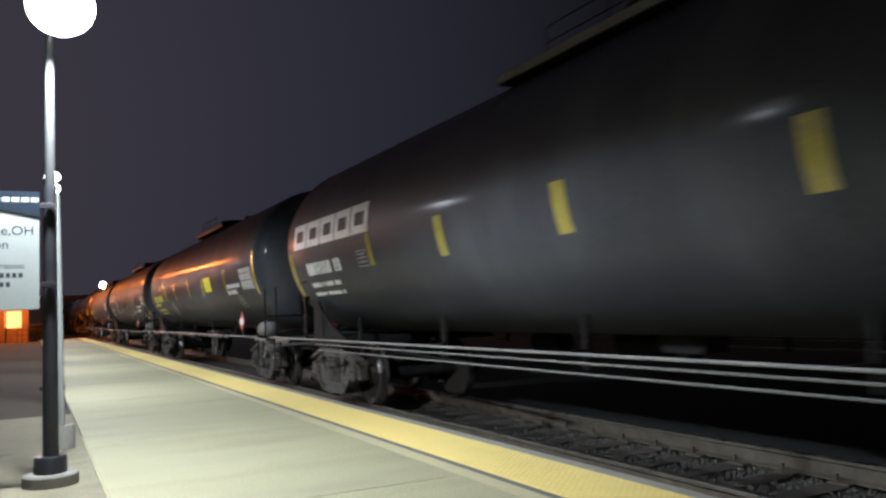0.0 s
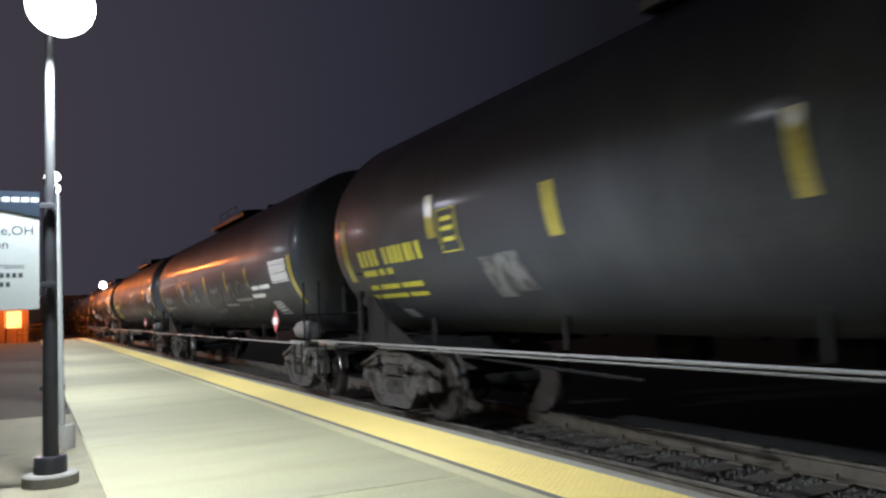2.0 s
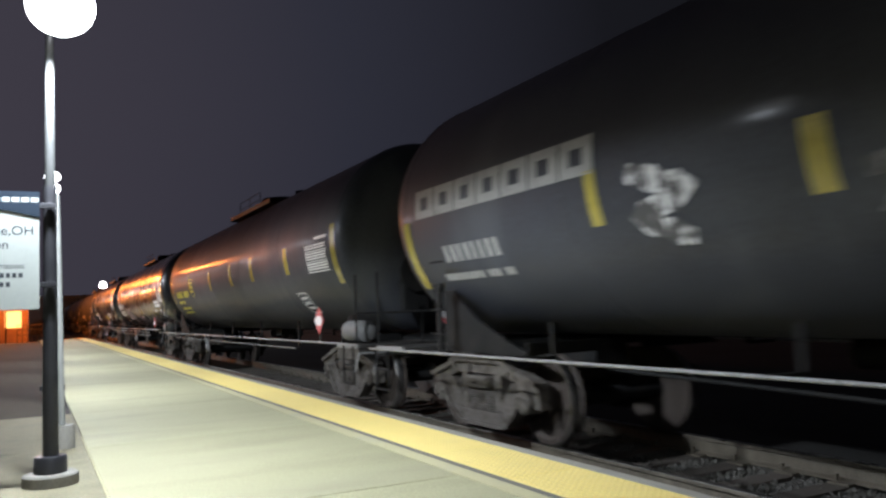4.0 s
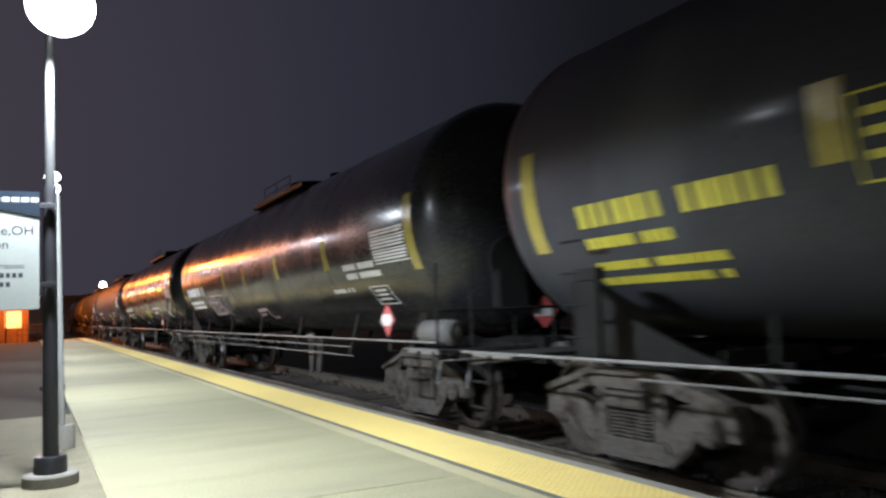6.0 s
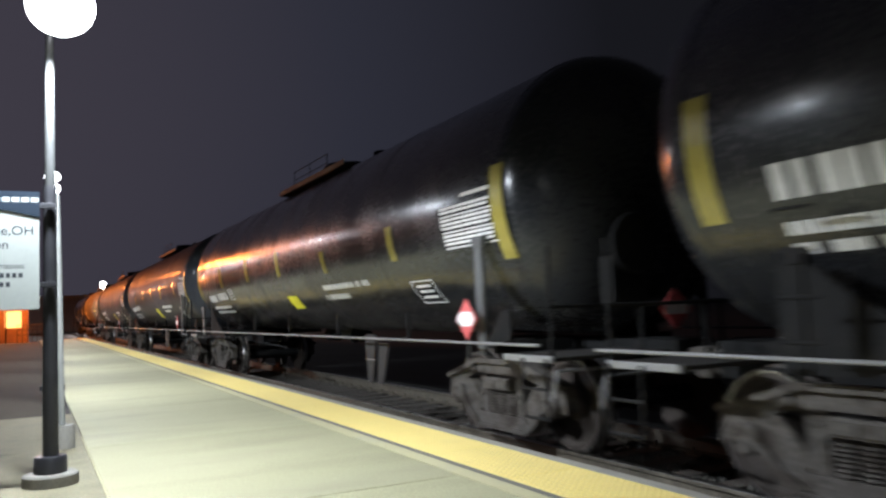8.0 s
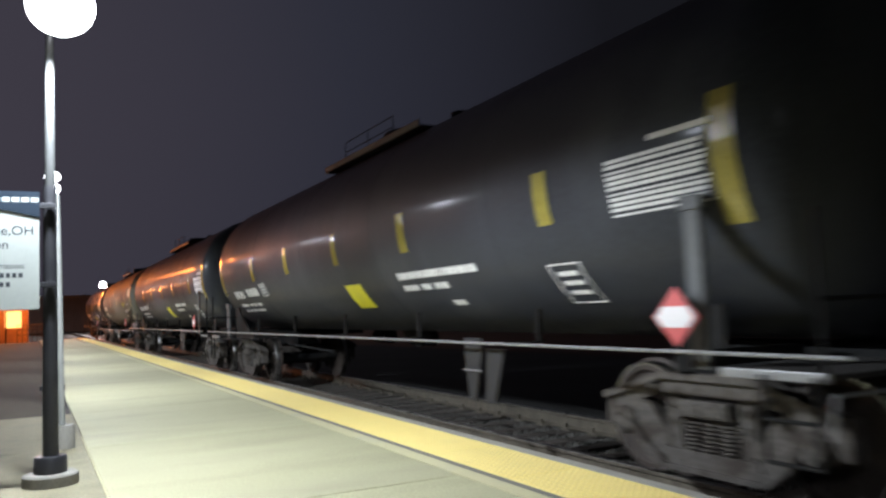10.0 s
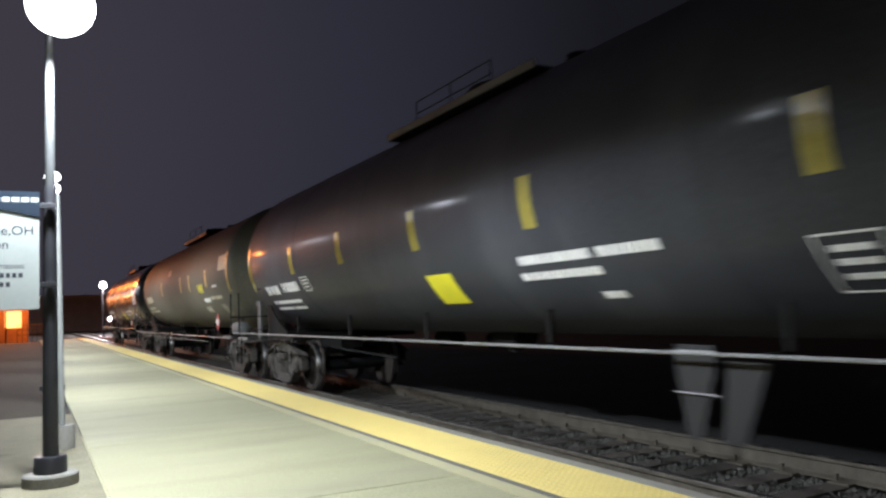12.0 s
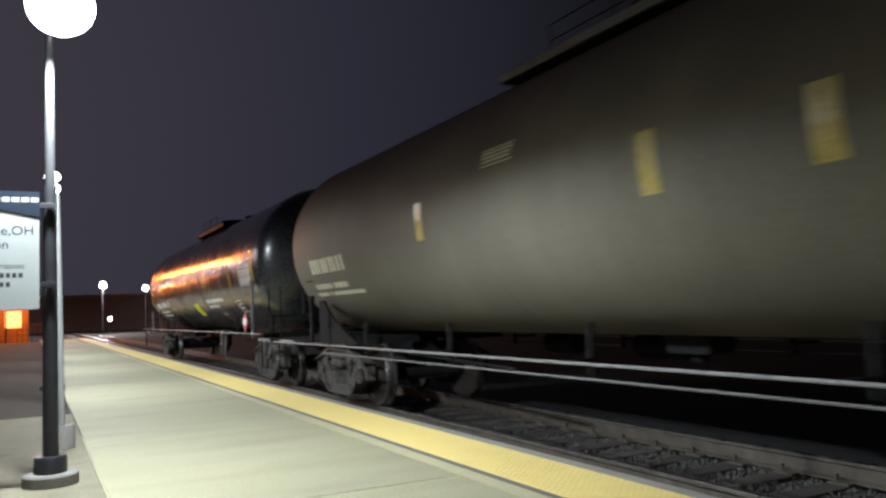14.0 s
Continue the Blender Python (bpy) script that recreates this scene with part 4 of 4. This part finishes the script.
CARS = [
    dict(label="black tank car with large white lettering blocks and yellow stripes", seam=15.65, stripes=STRIPES_C, rails=(1.034, 0.964, 0.877),
         marks=(("big", 0.24, 3.6, -2.2, 13.7, LW), ("letters", 0.75, 2.32, -20.2, -12.5, LW), ("letters", 0.72, 2.05, -28.5, -25.6, LW), ("letters", 0.65, 2.03, -34.8, -32.4, LW), ("box", 3.02, 3.37, -20.3, -11.2, LG)) + block(FRONT_BLOCK, LW)),
    dict(label="dull black tank car with yellow lettering bars and yellow panel", seam=15.45, stripes=STRIPES_B, ladder=11.6, rails=(1.022, 0.983),
         marks=(("letters", 0.65, 2.62, -21, -12.4, LY), ("letters", 0.65, 1.62, -26.5, -23.2, LY), ("letters", 0.65, 2.27, -34.8, -32, LY), ("letters", 0.55, 2.25, -40.5, -38, LY), ("box", 3.12, 3.55, -20.4, -1.5, LY),
                ("bar", 1.06, 1.36, -57, -49.5, LG), ("graf", 3.8, 4.6, -45, -21, GREY_SPRAY), ("sheet", 10.15, 10.95, -18.8, -4.4, SY), ("letters", 12.69, 13.96, -19.2, -15.6, LW), ("letters", 12.61, 13.51, -25, -21, LW), ("lines", 14.14, 15.15, -22, -4, LW), ("box", 13.35, 13.8, -39, -27, LG))),
    dict(label="black tank car with white lettering and faded spray paint", seam=15.65, stripes=STRIPES_C, rails=(0.962,),
         strokes=((WHITE_SPRAY, 0.22, ((3.94, -6.2), (4.55, -13.7), (3.97, -20.3), (4.47, -28.1))),
                  (GREY_SPRAY, 0.16, ((5.83, -17.5), (6.29, -15.5), (6.45, -21.3), (5.88, -25.7), (6.62, -26.8))),
                  (GREY_SPRAY, 0.12, ((7.83, -19.1), (7.65, -34.8), (8.05, -44.0), (9.03, -39.9))),
                  (GREY_SPRAY, 0.12, ((8.48, -11.8), (8.48, -18.5), (8.83, -19.8), (9.35, -17.3), (9.43, -24.9), (8.93, -32.2))),
                  (LETTER_GREY, 0.06, ((9.51, -35.1), (10.71, -35.9))),
                  (LETTER_GREY, 0.07, ((10.79, -30.6), (12.20, -31.8))),
                  (GREY_SPRAY, 0.12, ((10.14, -30.5), (10.53, -17.1), (10.84, -15.0), (10.72, -28.9))),
                  (GREY_SPRAY, 0.12, ((11.05, -29.2), (11.38, -16.1), (11.70, -14.4))),
                  (GREY_SPRAY, 0.09, ((10.48, -48.0), (10.83, -50.5))),
                  (GREY_SPRAY, 0.16, ((11.57, -38.1), (11.90, -39.7))),
                  (GREY_SPRAY, 0.1, ((12.19, -19.2), (12.55, -18.2)))),
         marks=(("big", 0.3, 3.6, -3.5, 9, LG), ("letters", 0.8, 2.0, -25, -17.5, LG), ("letters", 0.6, 2.04, -33.7, -30.4, LG), 
                ("letters", 10.79, 12.15, -32.8, -30, LG), ("lines", 14.22, 15.33, -21, -4.3, LW), ("letters", 12.46, 13.9, -24.2, -21, LW), ("letters", 12.36, 13.34, -31.2, -27.8, LW), ("box", 13.56, 14.12, -49, -36.5, LW))),
    dict(label="black tank car with yellow lettering bars on its rear end", seam=15.6, post=1.06, rails=(0.999, 0.877),
         stripes=((0.12, -27, 9, 0.16), (3.12, -15.5, 3, 0.18), (6.04, -18, 0.5, 0.17), (8.4, -17.5, 2, 0.18), (10.35, -17, 2.5, 0.17), (12.85, -17, 1.5, 0.17), (15.35, -28, 7.8, 0.16)),
         marks=(("letters", 0.84, 2.87, -20.5, -12.9, LY), ("letters", 0.84, 1.83, -27.8, -24.1, LY), ("letters", 0.84, 2.23, -36, -32.9, LY), ("letters", 0.8, 2.18, -42, -39, LY), ("box", 3.36, 3.73, -21.2, -1.3, LY)) + block(FRONT_BLOCK, LW)),
    dict(label="glossy black tank car with white lettering and pink spray paint", seam=16.05, paint=TANK_GLOSS, lean=0.42,
         strokes=((PINK_TAG, 0.1, ((7.32, -44.3), (8.14, -43.1))),
                  (PINK_TAG, 0.07, ((7.24, -49.4), (7.68, -48.6))),
                  (PINK_PAINT, 0.14, ((8.11, -43.9), (8.02, -53.3))),
                  (PINK_TAG, 0.07, ((8.00, -54.1), (8.43, -53.1))),
                  (PINK_TAG, 0.03, ((3.56, -23.7), (4.19, -23.7))),
                  (PINK_TAG, 0.03, ((4.30, -23.3), (5.05, -24.6))),
                  (PINK_TAG, 0.04, ((2.95, -45.7), (3.58, -45.7), (4.18, -44.7))),
                  (PINK_TAG, 0.03, ((3.31, -30.3), (4.07, -31.5))),
                  (PINK_TAG, 0.04, ((3.94, -37.8), (4.29, -35.7))),
                  (GREY_SPRAY, 0.05, ((4.38, -47.3), (4.87, -48.8), (5.34, -50.7))),
                  (GREY_SPRAY, 0.06, ((5.03, -33.7), (5.34, -33.4))),
                  (GREY_SPRAY, 0.025, ((5.08, -30.8), (5.35, -30.5))),
                  (GREY_SPRAY, 0.03, ((4.99, -37.7), (5.43, -38.4))),
                  (GREY_SPRAY, 0.08, ((5.18, -27.2), (5.39, -29.0)))),
         ladder=12.4, rails=(1.073, 0.964, 0.844),
         stripes=((0.02, -25.5, 9, 0.17), (2.47, -17, 0, 0.15), (5.48, -18, -0.6, 0.2), (7.5, -19, -4, 0.11), (10.04, -19, -2, 0.15), (12.78, -19, -1, 0.18), (15.87, -26, 10.5, 0.2)),
         marks=(("letters", 0.65, 2.45, -21.7, -12.7, LW), ("box", 2.66, 2.97, -21.8, -12.7, LW), ("letters", 0.65, 2.32, -31.1, -27.5, LW), ("letters", 0.64, 2.32, -36.6, -33.4, LW), ("graf", 3.0, 4.75, -49, -24.5, PK), ("graf", 4.8, 5.3, -44, -28, GREY_SPRAY), 
                ("lines", 14.77, 15.84, -20.4, -2.5, LW), ("letters", 13.53, 14.7, -21.1, -17.7, LW), ("letters", 13.57, 14.84, -26.5, -23.2, LW), ("letters", 12.73, 13.58, -34.5, -32, LW), ("box", 14.17, 14.81, -45, -32.3, LW))),
    dict(label="glossy black tank car with white lettering and a small yellow sheet", seam=15.4, paint=TANK_GLOSS, bright_post=True, ladder=12.26, rails=(1.089,),
         stripes=((-0.08, -26, 9, 0.14), (2.62, -17, 1.5, 0.17), (5.18, -16.5, 2, 0.17), (7.55, -17, 1.5, 0.16), (10.08, -20.4, -7, 0.14), (12.7, -20.4, -3, 0.14), (15.3, -27, 9.8, 0.2)),
         marks=block(REAR_BLOCK, LW) + (("sheet", 7.53, 8.1, -44.6, -33, SY), ("letters", 9.7, 11.65, -31.3, -28, LW), ("letters", 9.6, 10.65, -38.5, -35, LW), ("lines", 14.22, 15.29, -19.4, -0.9, LW), ("bar", 14.7, 15.27, 1.2, 2.6, LW), ("box", 12.92, 13.51, -46, -32, LW))),
    dict(label="black tank car with white lettering and a bright yellow sheet", seam=15.35, bright_post=True, ladder=12.05, rails=(1.089,), stripes=STRIPES,
         marks=block(REAR_BLOCK, LW) + block(MID_BLOCK, LW) + block(FRONT_BLOCK, LW)),
    dict(label="black tank car with white lettering and a bright yellow sheet", seam=15.35, bright_post=True, ladder=12.3, rails=(1.082,), stripes=STRIPES,
         marks=block(REAR_BLOCK, LW) + block(MID_BLOCK, LW) + block(FRONT_BLOCK, LW)),
    dict(label="dusty grey-brown tank car with yellow and white lettering bars", seam=15.2, paint=TANK_DUSTY, tape=AMBER_TAPE, tank_label="tank coated with pale brown dust", rails=(0.962, 0.844),
         stripes=((4.72, -13, 4, 0.14), (8.55, -14, 4.5, 0.16), (10.0, -15, 3.4, 0.17), (12.45, -14, 4, 0.17), (14.96, -22, 15, 0.17)),
         marks=(("letters", 0.64, 2.2, -20, -11, LETTER_TAN), ("letters", 0.55, 2.0, -30.5, -27, LETTER_TAN), ("letters", 0.45, 2.5, -35.5, -33, LETTER_TAN), ("lines", 11.28, 12.02, -18, -8.5, SY), ("bar", 11.68, 12.42, -29.8, -25, LW), ("lines", 11.3, 11.96, -42, -34, LETTER_TAN), ("sheet", 14.16, 15.12, -0.6, 13.0, LETTER_TAN),
                ("letters", 12.59, 13.93, -27.4, -24, LETTER_TAN), ("bar", 13.17, 13.75, -15, -13, LW), ("box", 13.36, 13.79, -47, -34, LETTER_TAN), ("lines", 6.24, 6.82, 10, 18, LETTER_TAN))),
    dict(label="glossy black tank car with white lettering at the train's end", seam=15.8, paint=TANK_GLOSS, bright_post=True, ladder=12.7, rails=(1.082,),
         stripes=STRIPES, marks=block(REAR_BLOCK, LW) + block(MID_BLOCK, LW) + block(FRONT_BLOCK, LW)),
]


def build_train():
    made = []
    before = FRONT_END
    for i, rear in enumerate(REAR):
        length = CARS[i]["seam"]
        made.append((tank_car(i, rear, length, rear - before - GAP - length, CARS[i]), rear))
        before = rear
    return made


# ---------------------------------------------------------------- distance
def far_lamp(name, x, y, z, r, mat, label):
    post = thing(name, (x, y, -0.46), label, "lamp post")
    bm = bmesh.new()
    tube(bm, (0, 0, 0), (0, 0, z + 0.46), 0.06, 0.04)
    part("pole", bm, POLE_DARK, post)
    bm = bmesh.new()
    bmesh.ops.create_uvsphere(bm, u_segments=16, v_segments=10, radius=r, matrix=pose(0, 0, z + 0.46))
    part("lens", bm, mat, post, "glowing lens", True)


def station_shelter():
    hut = thing("station_shelter", (0, 75, -0.46), "brick station shelter glowing orange with a lit opening", "shelter")
    for name, lo, hi, mat in (("wall", (-6.4, 0, 0), (-2.05, 0.25, 3.3), BRICK), ("wall", (-0.82, 0, 0), (-0.3, 0.25, 3.3), BRICK), ("wall", (-2.05, 0, 2.78), (-0.82, 0.25, 3.3), BRICK), ("wall", (-2.05, 0, 0), (-0.82, 0.25, 1.4), BRICK),
                              ("side_wall", (-6.4, 0.25, 0), (-6.15, 5, 3.3), BRICK), ("side_wall", (-0.55, 0.25, 0), (-0.3, 5, 3.3), BRICK),
                              ("lit_wall", (-6.1, 1.6, 0), (-0.6, 1.7, 3.3), DOOR_LIGHT), ("roof", (-6.9, -0.6, 3.3), (0.1, 5.4, 3.45), ROOF)):
        bm = bmesh.new()
        box(bm, lo, hi, 0.02)
        part(name, bm, mat, hut)


def ramp_railing():
    fence = thing("ramp_railing", (0, 73.2, -0.46), "steel ramp railing under orange light", "railing")
    for k in range(6):
        bm = bmesh.new()
        tube(bm, (-1.1 + 0.36 * k, 0, 0), (-1.1 + 0.36 * k, 0, 1.6), 0.025, sides=8)
        part("post", bm, TRUCK_STEEL, fence)
    for z in (0.8, 1.2, 1.6):
        bm = bmesh.new()
        tube(bm, (-1.13, 0, z), (0.73, 0, z), 0.025, sides=8)
        part("rail", bm, TRUCK_STEEL, fence)


def warehouse():
    hall = thing("warehouse", (0, 150, -0.46), "long low dark warehouse behind the tracks", "warehouse")
    bm = bmesh.new()
    box(bm, (-14, 0, 0), (60, 18, 5.9))
    part("wall", bm, WAREHOUSE, hall)
    bm = bmesh.new()
    box(bm, (-14.3, -0.3, 5.9), (60.3, 18.3, 6.3), 0.04)
    part("parapet", bm, CURB, hall, "pale parapet")
    for k in range(14):
        bm = bmesh.new()
        box(bm, (-12 + 5 * k, -0.12, 0), (-11.5 + 5 * k, -0.002, 5.9))
        part("pilaster", bm, WAREHOUSE, hall)


def far_trees():
    rnd = random.Random(11)
    for k in range(16):
        x, y = -75 + 12 * k + rnd.uniform(-3, 3), 185 + rnd.uniform(-8, 8)
        tree = thing("bare_tree", (x, y, -0.46), "dark tree beyond the tracks at night", "tree", "far trees")
        bm = bmesh.new()
        h = rnd.uniform(5, 8)
        tube(bm, (0, 0, 0), (0, 0, h * 0.7), 0.28, 0.12, 8)
        for q in range(7):
            a, z = rnd.uniform(0, 6.3), h * rnd.uniform(0.3, 0.65)
            tube(bm, (0, 0, z), (2.2 * math.cos(a), 2.2 * math.sin(a), z + rnd.uniform(1, 2.5)), 0.09, 0.03, 6)
        part("trunk", bm, TIE, tree)
        verts, faces = [], []
        for q in range(700):
            a, r, z = rnd.uniform(0, 6.3), 3.2 * rnd.random() ** 0.5, h * rnd.uniform(0.4, 1.1)
            c = Vector((r * math.cos(a), r * math.sin(a), z))
            u, v = Vector([rnd.uniform(-0.3, 0.3) for _ in range(3)]), Vector([rnd.uniform(-0.3, 0.3) for _ in range(3)])
            n = len(verts)
            verts += [c - u, c + v, c + u]
            faces.append((n, n + 1, n + 2))
        me = bpy.data.meshes.new("crown")
        me.from_pydata(verts, [], faces)
        me.materials.append(LEAF)
        ob = new("crown", me)
        ob.parent = tree


build_ground()
build_platform()
build_track()
first = lamp_post((0.12, 6.75, 0), "dark lamp post with a glaring white lamp on a round footing")
copy_thing(first, pose(LAMP_ROW[1][0], LAMP_ROW[1][1], 0))
second = lamp_post((LAMP_ROW[2][0], LAMP_ROW[2][1], 0), "slim grey lamp post with two small glowing heads", False)
for x, y, watts in LAMP_ROW[3:]:
    copy_thing(second, pose(x, y, 0))
pier_post()
station_sign()
train = build_train()
station_shelter()
ramp_railing()
warehouse()
far_trees()
far_lamp("yard_lamp", 8.0, 110.0, 5.83, 0.42, FAR_LENS, "tall yard lamp with a white glowing head")
far_lamp("yard_lamp", 13.3, 111.0, 5.35, 0.42, FAR_LENS, "tall yard lamp with a white glowing head")
far_lamp("signal_lamp", 8.85, 110.0, 1.45, 0.25, FAR_LENS, "low signal lamp with a white glowing head")
far_lamp("sodium_lamp", -4.6, 76.6, 9.0, 0.25, ORANGE_LENS, "street lamp with an orange glowing head")
far_lamp("sodium_lamp", -1.9, 72.6, 3.8, 0.2, ORANGE_LENS, "wall-high lamp with an orange glowing head")


def motions():
    for car, rear in train:
        walk(car, [(t, pose(TRACK_X, rear - SPEED * t, RAIL_Z)) for t in (0.0, 3.5, 7.0, 10.5, 14.0)])
    turn = math.degrees(SPEED / 0.457) / 15
    for n, (ws, y) in enumerate(WHEELSETS):
        walk(ws, [(k / 15, pose(0, y, 0.457, turn * k + 37 * n)) for k in range(211)])


motions()
